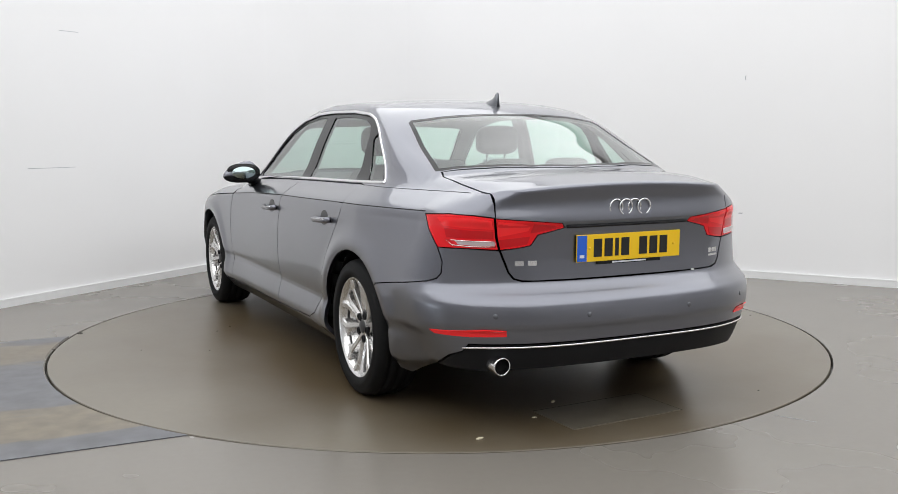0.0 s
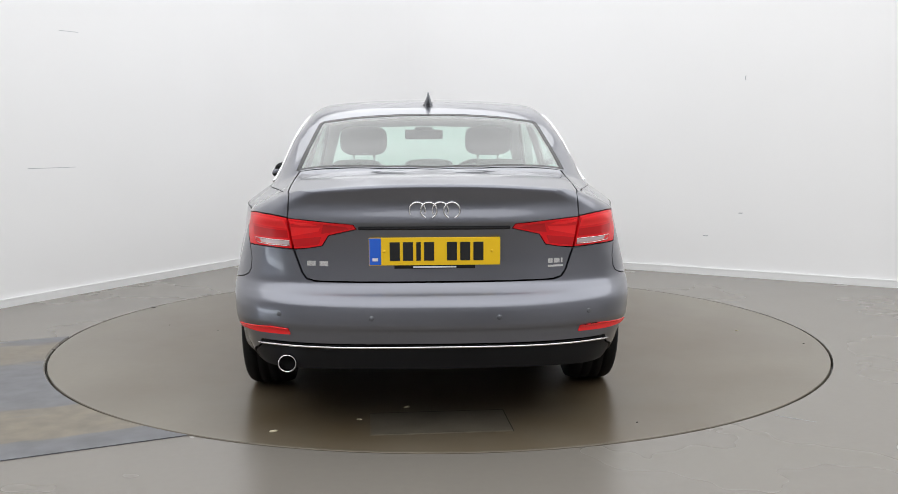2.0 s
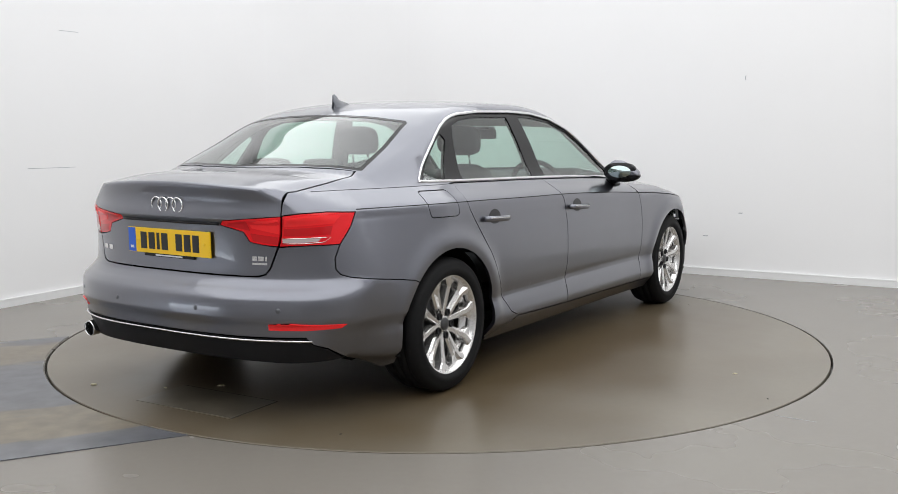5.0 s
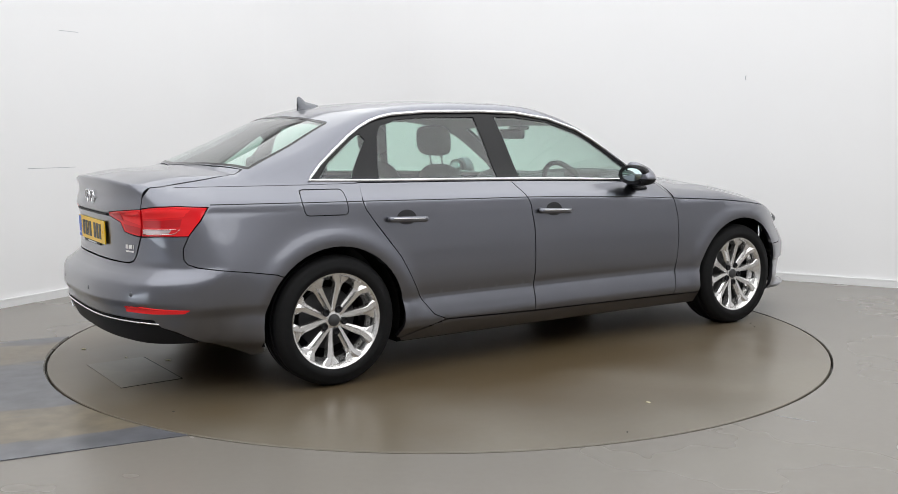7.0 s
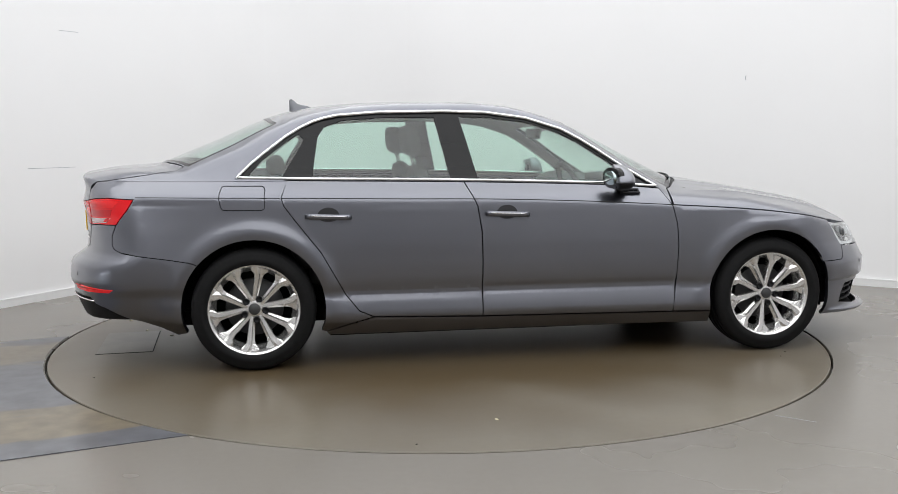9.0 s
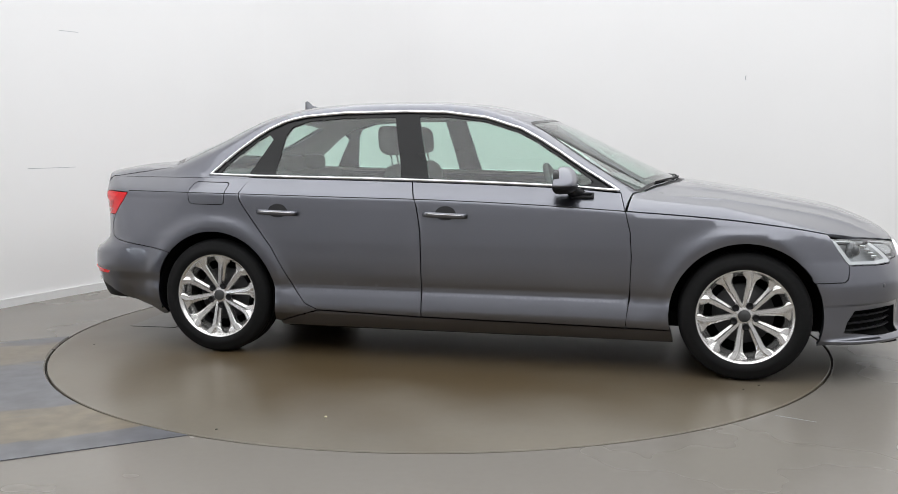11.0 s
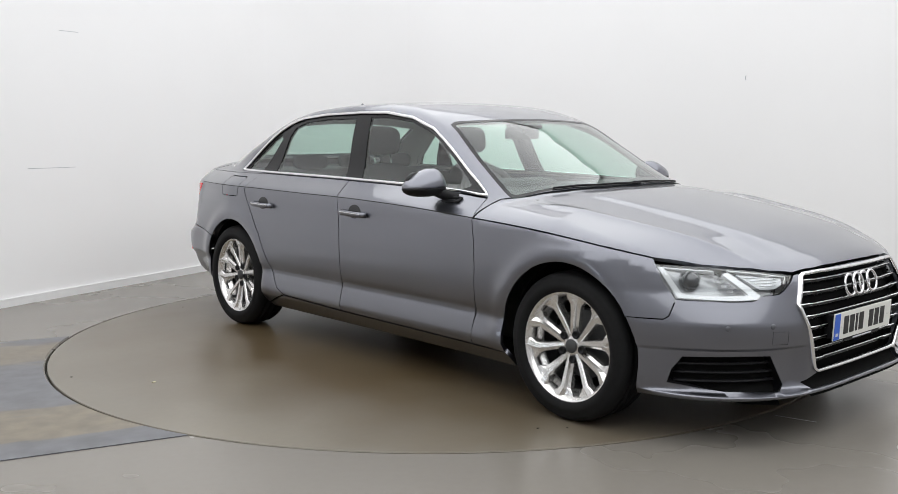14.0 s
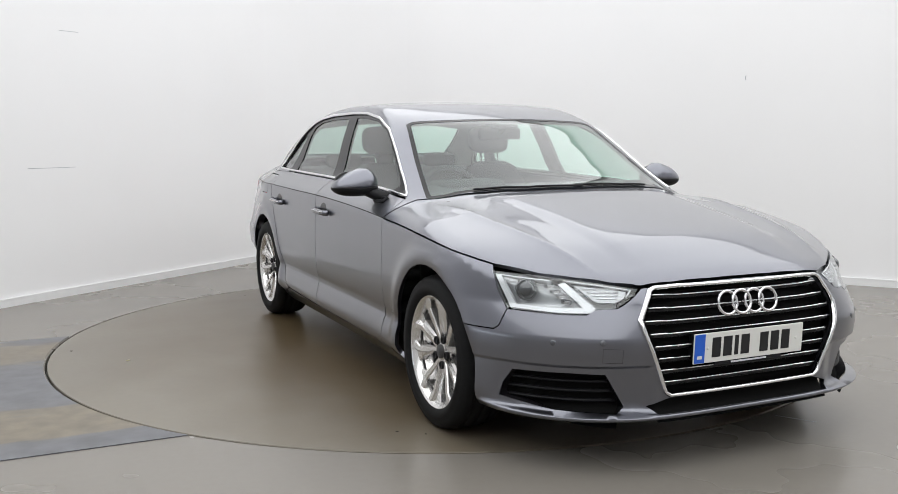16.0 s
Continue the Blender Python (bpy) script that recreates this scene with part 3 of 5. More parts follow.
def loop_distance(px, py, loop):
    best = np.full(len(px), 1e9)
    n = len(loop)
    for i in range(n):
        (x0, y0), (x1, y1) = loop[i], loop[(i + 1) % n]
        dx, dy = x1 - x0, y1 - y0
        t = np.clip(((px - x0) * dx + (py - y0) * dy) / max(dx * dx + dy * dy, 1e-12), 0, 1)
        best = np.minimum(best, np.hypot(px - x0 - t * dx, py - y0 - t * dy))
    return best


def inset_loop(loop, d):
    """Draw a loop in by d all round."""
    area = sum(loop[i - 1][0] * loop[i][1] - loop[i][0] * loop[i - 1][1] for i in range(len(loop)))
    s = 1 if area > 0 else -1
    out = []
    for i, p in enumerate(loop):
        a, b = Vector(loop[i - 1]), Vector(loop[(i + 1) % len(loop)])
        p = Vector(p)
        e0, e1 = (p - a), (b - p)
        if e0.length < 1e-9 or e1.length < 1e-9:
            out.append(tuple(p))
            continue
        e0.normalize(), e1.normalize()
        n0, n1 = Vector((-e0.y, e0.x)) * s, Vector((-e1.y, e1.x)) * s
        nn = n0 + n1
        if nn.length < 1e-6:
            nn = n0
        nn.normalize()
        k = max(0.35, nn.dot(n0))
        out.append(tuple(p + nn * (d / k)))
    return out


def skin(domain, loop, holes=(), step=0.03, lift=0.0, rim=0.02, gap=0.0022, rows=()):
    """A panel of the body's skin inside a loop, with its folded rim. Returns vertices, faces and normals."""
    loops = [densify(inset_loop(loop, gap) if gap else loop, step)] + [densify(inset_loop(h, -gap) if gap else h, step) for h in holes]
    xs = [p[0] for p in loops[0]]
    ys = [p[1] for p in loops[0]]
    gx, gy = np.meshgrid(np.arange(min(xs), max(xs), step), np.arange(min(ys), max(ys), step))
    px, py = gx.ravel(), gy.ravel()
    for fn, d in rows:
        ex = np.arange(min(xs), max(xs), step * 0.7)
        px, py = np.append(px, ex), np.append(py, fn(ex) + d)
    keep = inside_loop(px, py, loops[0]) & (loop_distance(px, py, loops[0]) > step * 0.35)
    for h in loops[1:]:
        keep &= ~inside_loop(px, py, h) & (loop_distance(px, py, h) > step * 0.35)
    px, py = px[keep], py[keep]
    pts, edges = [], []
    for lp in loops:
        b = len(pts)
        pts += [Vector(p) for p in lp]
        edges += [(b + i, b + (i + 1) % len(lp)) for i in range(len(lp))]
    pts += [Vector((a, b)) for a, b in zip(px, py)]
    v2, e2, f2, ov, oe, of = delaunay(pts, edges, [], 0, 1e-7)
    v2 = np.array([tuple(v) for v in v2])
    tri = [f for f in f2 if len(f) == 3]
    cen = np.array([(v2[f[0]] + v2[f[1]] + v2[f[2]]) / 3 for f in tri])
    ok = inside_loop(cen[:, 0], cen[:, 1], loops[0])
    for h in loops[1:]:
        ok &= ~inside_loop(cen[:, 0], cen[:, 1], h)
    tri = [f for f, k in zip(tri, ok) if k]
    p3 = cast(domain, v2)
    nr = body_normal(p3)
    p3 = p3 + nr * lift
    # wind each triangle outwards
    faces = []
    for f in tri:
        a, b, c = (p3[i] for i in f)
        faces.append(tuple(f) if np.dot(np.cross(b - a, c - a), nr[f[0]]) > 0 else (f[0], f[2], f[1]))
    verts, normals = [tuple(p) for p in p3], [tuple(n) for n in nr]
    if rim:
        count = {}
        for f in faces:
            for i in range(3):
                count[(f[i], f[(i + 1) % 3])] = 1
        border = [(a, b) for a, b in count if (b, a) not in count]
        ids = {}
        for a, b in border:
            for v in (a, b):
                if v not in ids:
                    ids[v] = len(verts)
                    verts += [tuple(p3[v]), tuple(p3[v] - nr[v] * rim)]
                    normals += [(0, 0, 0), (0, 0, 0)]
            faces.append((ids[b], ids[a], ids[a] + 1, ids[b] + 1))
    return verts, faces, normals


def mirrored(piece):
    verts, faces, normals = piece
    return [(x, -y, z) for x, y, z in verts], [tuple(f[::-1]) for f in faces], [(x, -y, z) for x, y, z in normals]


def pair(name, piece, material, parent, label=""):
    """The same part on both flanks."""
    return [panel(name, [q], material, parent, label) for q in (piece, mirrored(piece))]


def panel(name, pieces, material, parent, label=""):
    """One mesh out of one or more pieces of skin."""
    vs, fs, ns = [], [], []
    for v, f, n in pieces:
        b = len(vs)
        vs += v
        ns += n
        fs += [tuple(i + b for i in q) for q in f]
    me = bpy.data.meshes.new(name)
    me.from_pydata(vs, [], fs)
    me.materials.append(material)
    me.polygons.foreach_set("use_smooth", [True] * len(me.polygons))
    me.normals_split_custom_set_from_vertices(ns)
    ob = new(name, me)
    ob.parent = parent
    if label:
        tagged(ob, label)
    return ob


from mathutils.geometry import delaunay_2d_cdt as delaunay


def arch(cx, a0, a1, r=ARCH_R, n=22):
    """Points along a wheel arch, angles in degrees from the front."""
    return [(cx + r * math.cos(radians(a0 + (a1 - a0) * k / n)), WHEEL_Z + r * math.sin(radians(a0 + (a1 - a0) * k / n))) for k in range(n + 1)]


def along(fn, x0, x1, n=14, d=0.0):
    return [(x0 + (x1 - x0) * k / n, float(fn(x0 + (x1 - x0) * k / n)) + d) for k in range(n + 1)]


def mirrored_loop(half):
    """A loop over both halves from its one half, which begins and ends on the middle line (second number 0)."""
    return half + [(x, -y) for x, y in half[::-1] if abs(y) > 1e-9]
# ---------- details of the car ----------
def skin_tube(name, domain, loop, radius, material, parent, lift=0.0, closed=True, step=0.02, flat=1.0, label="", both=False):
    """A moulding that follows the body's skin."""
    pts = densify(loop, step)
    if not closed:
        pts = pts[:len(pts) - max(0, int(math.hypot(loop[0][0] - loop[-1][0], loop[0][1] - loop[-1][1]) / step) - 1)]
    p3 = cast(domain, pts)
    p3 = p3 + body_normal(p3) * lift
    obs = []
    for s in ((1, -1) if both else (1,)):
        bm = bmesh.new()
        tube(bm, [(x, y * s, z) for x, y, z in p3], radius, 8, closed, flat)
        bmesh.ops.recalc_face_normals(bm, faces=bm.faces)
        obs.append(part(name, bm, material, parent, label))
    return obs


def lamp_details(car, head, tail_out, tail_in, F, FX, R, RX):
    for s in (1, -1):
        fl = (lambda q: q) if s > 0 else mirrored
        # headlight: cover, dark bowl, white light guide, projector, signal bar
        lamp = panel("headlight", [fl(skin("front", head, step=0.02))], LAMPGLASS, car, "clear headlight with white light guide and projector")
        lamp.visible_shadow = False
        panel("lamp_bowl", [fl(skin("front", inset_loop(head, -0.004), step=0.03, lift=-0.055, gap=0, rim=0))], SIGNAL, lamp)
        guide = [FX(1.802, 0.699), F(0.70, 0.688), F(0.69, 0.679), FX(1.835, 0.688), FX(1.868, 0.645), FX(1.905, 0.597), F(0.71, 0.592), F(0.638, 0.596), F(0.685, 0.672), F(0.655, 0.682),
                 F(0.590, 0.590), F(0.612, 0.573), F(0.70, 0.571), FX(1.893, 0.578), FX(1.845, 0.640)]
        panel("light_guide", [fl(skin("front", inset_loop(guide, 0.0028), step=0.02, lift=-0.010, gap=0, rim=0.02))], LENSWHITE, lamp, "white running-light guide")
        bar = [F(0.635, 0.670), F(0.48, 0.652), F(0.50, 0.625), F(0.53, 0.612), F(0.588, 0.612)]
        panel("signal_bar", [fl(skin("front", bar, step=0.02, lift=-0.014, gap=0, rim=0.02))], SIGNAL, lamp, "pale ribbed signal strip")
        for k in range(4):
            z = 0.625 + 0.011 * k
            skin_tube("signal_rib", "front", [F(0.585 + 0.012 * k, z), F(0.52 - 0.006 * k, z + 0.002)], 0.0018, CHROME, lamp, -0.011, False)[0].scale = (1, s, 1)
        skin_tube("upper_guide", "front", [F(0.66, 0.682), F(0.56, 0.669), F(0.468, 0.653), F(0.49, 0.627)], 0.0035, LENSWHITE, lamp, -0.008, False)[0].scale = (1, s, 1)
        p = cast("front", [F(0.755, 0.640)])[0] + np.array((-0.035, 0.005, 0))
        bm = bmesh.new()
        lathe(bm, [(0.0, 0.030), (0.012, 0.0285), (0.022, 0.023), (0.030, 0.012), (0.033, 0.0), (0.037, 0.002), (0.040, 0.0), (0.040, -0.03), (0.0, -0.03)], 32)
        m = pose(p[0], s * p[1], p[2], 0, 0, -90 + s * 18)
        part("projector", bm, PROJECTOR, lamp, "round projector lens", at=m)
        bm = bmesh.new()
        for k in range(4):
            q = cast("front", [F(0.695 - 0.012 * k, 0.655 - 0.017 * k)])[0]
            box(bm, (q[0] - 0.05, s * q[1] - 0.016, q[2] - 0.006), (q[0] - 0.022, s * q[1] + 0.016, q[2] + 0.006), 0.003)
        part("reflector", bm, CHROME, lamp, smooth=False)
        # tail lights
        tail_ob = panel("tail_light", [fl(skin("rear", tail_out, step=0.02))], RED, car, "red tail light on the rear wing")
        upper = [R(0.60, 0.866), R(0.66, 0.876), RX(-2.13, 0.880), RX(-2.07, 0.876), RX(-2.10, 0.845), R(0.68, 0.838), R(0.59, 0.832)]
        panel("light_field", [fl(skin("rear", upper, step=0.02, lift=0.0012, gap=0, rim=0.002))], REDBRIGHT, tail_ob, "brighter red light field")
        panel("light_field", [fl(skin("rear", [R(0.59, 0.824), R(0.68, 0.829), RX(-2.105, 0.836), RX(-2.115, 0.800), R(0.68, 0.797), R(0.588, 0.795)], step=0.02, lift=0.0012, gap=0, rim=0.002))], REDDARK, tail_ob, "dark red light field")
        panel("reversing_lens", [fl(skin("rear", [R(0.584, 0.782), R(0.66, 0.784), R(0.715, 0.786), R(0.705, 0.772), R(0.66, 0.768), R(0.582, 0.766)], step=0.02, lift=0.0014, gap=0, rim=0.002))], CLEARLENS, tail_ob, "clear reversing light strip")
        skin_tube("lens_rim", "rear", [R(0.582, 0.784), R(0.66, 0.786), RX(-2.115, 0.790), RX(-2.135, 0.770), R(0.66, 0.764), R(0.580, 0.763)], 0.0018, CHROME, tail_ob, 0.001)[0].scale = (1, s, 1)
        boot_ob = panel("boot_light", [fl(skin("rear", tail_in, step=0.02))], RED, car, "red tail light on the boot lid")
        panel("light_field", [fl(skin("rear", [R(0.578, 0.864), R(0.49, 0.855), R(0.45, 0.845), R(0.46, 0.825), R(0.572, 0.802)], step=0.02, lift=0.0012, gap=0, rim=0.002))], REDBRIGHT, boot_ob, "brighter red light field")
        panel("light_field", [fl(skin("rear", [R(0.44, 0.852), R(0.332, 0.846), R(0.325, 0.836), R(0.45, 0.815)], step=0.02, lift=0.0012, gap=0, rim=0.002))], REDDARK, boot_ob, "dark red light field")
        panel("light_field", [fl(skin("rear", [R(0.568, 0.790), R(0.45, 0.803), R(0.462, 0.772), R(0.562, 0.758)], step=0.02, lift=0.0012, gap=0, rim=0.002))], REDDARK, boot_ob, "dark red light field")


def four_rings(name, at, ring_r, wire, pitch, parent):
    bm = bmesh.new()
    for k in range(4):
        c = (k - 1.5) * pitch
        pts = [(c + ring_r * math.cos(t), 0.002 * (-1) ** k, ring_r * math.sin(t)) for t in (2 * math.pi * i / 40 for i in range(40))]
        tube(bm, pts, wire, 8, True)
    bmesh.ops.recalc_face_normals(bm, faces=bm.faces)
    return part(name, bm, CHROME, parent, "row of four interlocked chrome rings", at=at)


def number_plate(name, at, face, parent, label):
    """A plate in its own x, z plane facing -y, with bars in place of its characters."""
    bm = bmesh.new()
    box(bm, (-0.26, -0.003, -0.0555), (0.26, 0.003, 0.0555), 0.002)
    plate = part(name, bm, face, parent, label, smooth=False, at=at)
    bm = bmesh.new()
    box(bm, (-0.258, -0.0045, -0.053), (-0.212, -0.0025, 0.053))
    part("blue_band", bm, BLUE, plate, smooth=False)
    x = -0.178
    for k in range(7):
        if k == 4:
            x += 0.038
        w = 0.018 if k == 2 else 0.040
        bm = bmesh.new()
        box(bm, (x, -0.0045, -0.037), (x + w, -0.0025, 0.037), 0.0008)
        part("dark_bar", bm, INK, plate, smooth=False)
        x += w + 0.0125
    bm = bmesh.new()
    box(bm, (-0.246, -0.0055, -0.038), (-0.224, -0.004, -0.026))
    part("pale_bar", bm, PALE, plate, smooth=False)
    for sx in (-0.198, 0.226):
        bm = bmesh.new()
        lathe(bm, [(0.0, -0.006), (0.005, -0.0055), (0.006, -0.003), (0, -0.002)], 12)
        part("fixing_cap", bm, face, plate, at=Matrix.Translation((sx, 0, 0.0)))
    bm = bmesh.new()
    box(bm, (-0.16, -0.002, -0.069), (0.16, 0.004, -0.054), 0.001)
    holder = part("plate_holder", bm, BLACK, plate, smooth=False)
    bm = bmesh.new()
    box(bm, (-0.085, -0.003, -0.0655), (0.085, -0.0015, -0.0595))
    part("pale_bar", bm, PALE, plate, smooth=False)
    return plate


def front_details(car, grille, intake, low_slot, flip, F, FX):
    g = panel("grille", [skin("front", inset_loop(flip(grille), -0.006), step=0.03, lift=-0.055, gap=0, rim=0)], INNER, car, "black grille with thin chrome slats in a chrome frame")
    skin_tube("grille_frame", "front", flip(grille), 0.0082, CHROME, g, 0.002, label="chrome grille frame", flat=1.4)
    half = lambda z: float(np.interp(z, (0.27, 0.285, 0.54, 0.648, 0.66), (0.35, 0.362, 0.455, 0.40, 0.38)))
    for k in range(8):
        z = 0.632 - 0.0445 * k
        w = half(z) - 0.012
        ys = np.linspace(-w, w, 40)
        pts = []
        for y in ys:
            edge = abs(y) > w - 0.075
            lift = -0.012 if edge else -0.026
            dz = 0.0 if edge else -0.004
            a, zz = F(abs(float(y)), z + dz)
            p = cast("front", [(a if y >= 0 else -a, zz)])[0]
            pts.append((p[0] + lift, p[1], p[2]))
        bm = bmesh.new()
        tube(bm, pts, 0.0035, 6, False, 2.0)
        bmesh.ops.recalc_face_normals(bm, faces=bm.faces)
        part("slat", bm, CHROME, g, "thin chrome slat")
        bm = bmesh.new()
        tube(bm, [(x - 0.014, y, zq - 0.010) for x, y, zq in pts], 0.010, 6, False, 1.2)
        bmesh.ops.recalc_face_normals(bm, faces=bm.faces)
        part("slat_body", bm, GLOSSBLACK, g)
    px = float(cast("front", [(0.0, 0.43)])[0][0])
    number_plate("front_number_plate", Matrix.Translation((px - 0.002, 0, 0.434)) @ Matrix.Rotation(radians(90), 4, "Z") @ Matrix.Rotation(radians(3), 4, "X"), WHITEPL, car, "white front number plate with blue band and dark bars")
    bm = bmesh.new()
    box(bm, (px - 0.05, -0.245, 0.384), (px - 0.006, 0.245, 0.480), 0.006)
    part("plate_carrier", bm, BLACK, car, smooth=False)
    p = cast("front", [(0.0, 0.588)])[0]
    four_rings("front_emblem", Matrix.Translation((p[0] + 0.004, 0, 0.590)) @ Matrix.Rotation(radians(90), 4, "Z") @ Matrix.Rotation(radians(-12), 4, "X"), 0.043, 0.0062, 0.0625, car)
    for lp in (intake, [(-a, z) for a, z in intake]):
        ob = panel("air_intake", [skin("front", inset_loop(lp, -0.004), step=0.03, lift=-0.05, gap=0, rim=0)], INNER, car, "black side air intake with fins")
        a0, a1 = min(a for a, z in lp), max(a for a, z in lp)
        for z in (0.252, 0.286, 0.320):
            pts = cast("front", [(a, z) for a in np.linspace(a0 + 0.02, a1 - 0.02, 14)])
            nn = body_normal(pts)
            bm = bmesh.new()
            tube(bm, pts - nn * 0.032, 0.006, 6, False, 1.8)
            bmesh.ops.recalc_face_normals(bm, faces=bm.faces)
            part("fin", bm, BLACK, ob)
        # folded-in walls of the opening
        q0, q1 = densify(lp, 0.02), None
        p3 = cast("front", q0)
        n3 = body_normal(p3)
        bm = bmesh.new()
        r0 = [bm.verts.new(p) for p in p3 - n3 * 0.001]
        r1 = [bm.verts.new(p) for p in p3 - n3 * 0.052]
        for i in range(len(r0)):
            j = (i + 1) % len(r0)
            bm.faces.new((r0[i], r0[j], r1[j], r1[i]))
        part("intake_wall", bm, BLACK, ob)
    panel("lower_intake", [skin("front", inset_loop(flip(low_slot), -0.004), step=0.03, lift=-0.03, gap=0, rim=0)], INNER, car, "black lower intake slot")
    for y, z in ((0.28, 0.0), (0.60, 0.475), (0.74, 0.47)):
        if z:
            for s in (1, -1):
                p = cast("front", [F(y, z)])[0]
                n = body_normal(np.array([p]))[0]
                bm = bmesh.new()
                lathe(bm, [(0.0, 0.0022), (0.009, 0.002), (0.0105, 0.0005), (0.0105, -0.004), (0, -0.004)], 18)
                m = Matrix.Translation((p[0], s * p[1], p[2])) @ Vector((n[0], s * n[1], n[2])).to_track_quat("Y", "Z").to_matrix().to_4x4()
                part("parking_sensor", bm, SENSOR, car, at=m)
    tow = [F(0.535, 0.452), F(0.60, 0.455), F(0.60, 0.405), F(0.535, 0.402)]
    skin_tube("towing_cover", "front", [(-a, z) for a, z in tow], 0.0008, GAPM, car, 0.0003)


def rear_details(car, flip, R, RX):
    px = float(cast("rear", [(0.0, 0.75)])[0][0])
    number_plate("rear_number_plate", Matrix.Translation((px - 0.006, 0, 0.747)) @ Matrix.Rotation(radians(-90), 4, "Z") @ Matrix.Rotation(radians(1), 4, "X"), YELLOW, car, "yellow rear number plate with blue band and dark bars")
    p = cast("rear", [(0.0, 0.909)])[0]
    four_rings("rear_emblem", Matrix.Translation((p[0] - 0.003, 0, 0.909)) @ Matrix.Rotation(radians(-90), 4, "Z") @ Matrix.Rotation(radians(2), 4, "X"), 0.0315, 0.0038, 0.0455, car)

    def bars(name, spec, s):
        for y0, y1, z0, z1 in spec:
            q = [cast("rear", [R(y, z)])[0] for y, z in ((y0, z0), (y1, z0), (y1, z1), (y0, z1))]
            bm = bmesh.new()
            nn = body_normal(np.array(q))
            a = [bm.verts.new((v[0], s * v[1], v[2])) for v in np.array(q) - nn * 0.002]
            b = [bm.verts.new((v[0], s * v[1], v[2])) for v in np.array(q) + nn * 0.003]
            bm.faces.new(b)
            for i in range(4):
                bm.faces.new((a[i], a[(i + 1) % 4], b[(i + 1) % 4], b[i]))
            bmesh.ops.recalc_face_normals(bm, faces=bm.faces)
            part(name, bm, SATIN, car, "small chrome badge bar", smooth=False)
    bars("boot_badge", ((0.474, 0.509, 0.686, 0.706), (0.423, 0.458, 0.686, 0.706)), 1)
    bars("boot_badge", ((0.456, 0.476, 0.690, 0.709), (0.481, 0.505, 0.690, 0.709), (0.511, 0.518, 0.690, 0.709), (0.456, 0.520, 0.674, 0.682)), -1)
    # dark strip drawing the shaded fold over the plate between the lamps, latch
    skin_tube("lid_crease", "rear", [(-R(0.30, 0.838)[0], 0.838), (0.0, 0.838), R(0.30, 0.838)], 0.006, BLACK, car, 0.0015, False, label="dark strip for the shaded crease over the number plate")
    # chrome line and exhaust
    line = [(-a, z) for a, z in (R(0.715, 0.368), R(0.66, 0.372), R(0.45, 0.374), R(0.2, 0.376))] + [(0.0, 0.376)] + [R(0.2, 0.376), R(0.45, 0.374), R(0.66, 0.372), R(0.715, 0.368)]
    skin_tube("bumper_strip", "rear", line, 0.0045, SATIN, car, 0.0015, False, flat=1.3, label="thin chrome strip along the bumper")
    bm = bmesh.new()
    prof = [(0.032, -0.12), (0.032, 0.055), (0.0335, 0.060), (0.0365, 0.058), (0.0372, 0.05), (0.0372, -0.12)]
    lathe(bm, prof, 40)
    exhaust = part("exhaust_tip", bm, CHROME, car, "round chrome exhaust tip", at=pose(-2.256, 0.592, 0.302, -4, 0, 90))
    bm = bmesh.new()
    lathe(bm, [(0.0, 0.035), (0.0325, 0.035), (0.0325, 0.025), (0, 0.025)], 30)
    part("exhaust_dark", bm, INNER, exhaust)
    for s in (1, -1):
        fl = (lambda q: q) if s > 0 else mirrored
        ref = [R(0.575, 0.418), R(0.582, 0.444), R(0.66, 0.447), RX(-2.105, 0.434), RX(-2.125, 0.420), R(0.70, 0.416)]
        panel("reflector_strip", [fl(skin("rear", ref, step=0.012, lift=0.004, gap=0, rim=0.008))], REDBRIGHT, car, "red reflector strip in the bumper")
        for y, z in ((0.25, 0.495), (0.62, 0.50)):
            p = cast("rear", [R(y, z)])[0]
            n = body_normal(np.array([p]))[0]
            bm = bmesh.new()
            lathe(bm, [(0.0, 0.0022), (0.009, 0.002), (0.0105, 0.0005), (0.0105, -0.004), (0, -0.004)], 18)
            part("parking_sensor", bm, SENSOR, car, at=Matrix.Translation((p[0], s * p[1], p[2])) @ Vector((n[0], s * n[1], n[2])).to_track_quat("Y", "Z").to_matrix().to_4x4())
    # aerial fin
    zr = float(cast("top", [(-1.15, 0.0)])[0][2])
    bm = bmesh.new()
    stations = ((-1.075, 0.004, 0.004), (-1.10, 0.018, 0.012), (-1.13, 0.026, 0.020), (-1.155, 0.028, 0.028), (-1.175, 0.024, 0.044), (-1.19, 0.014, 0.053), (-1.202, 0.008, 0.050), (-1.20, 0.012, 0.024), (-1.19, 0.018, 0.006))
    rings = []
    for x, w, h in stations:
        base = float(cast("top", [(x, 0.0)])[0][2]) - 0.003
        h *= 1.4
        rings.append([bm.verts.new((x, y, base + z)) for y, z in ((-w, 0), (-w * 0.7, h * 0.4), (-0.0025, h), (0.0025, h), (w * 0.7, h * 0.4), (w, 0))])
    for r0, r1 in zip(rings, rings[1:]):
        for i in range(5):
            bm.faces.new((r0[i], r0[i + 1], r1[i + 1], r1[i]))
    bm.faces.new(rings[0][::-1])
    bm.faces.new(rings[-1])
    bmesh.ops.recalc_face_normals(bm, faces=bm.faces)
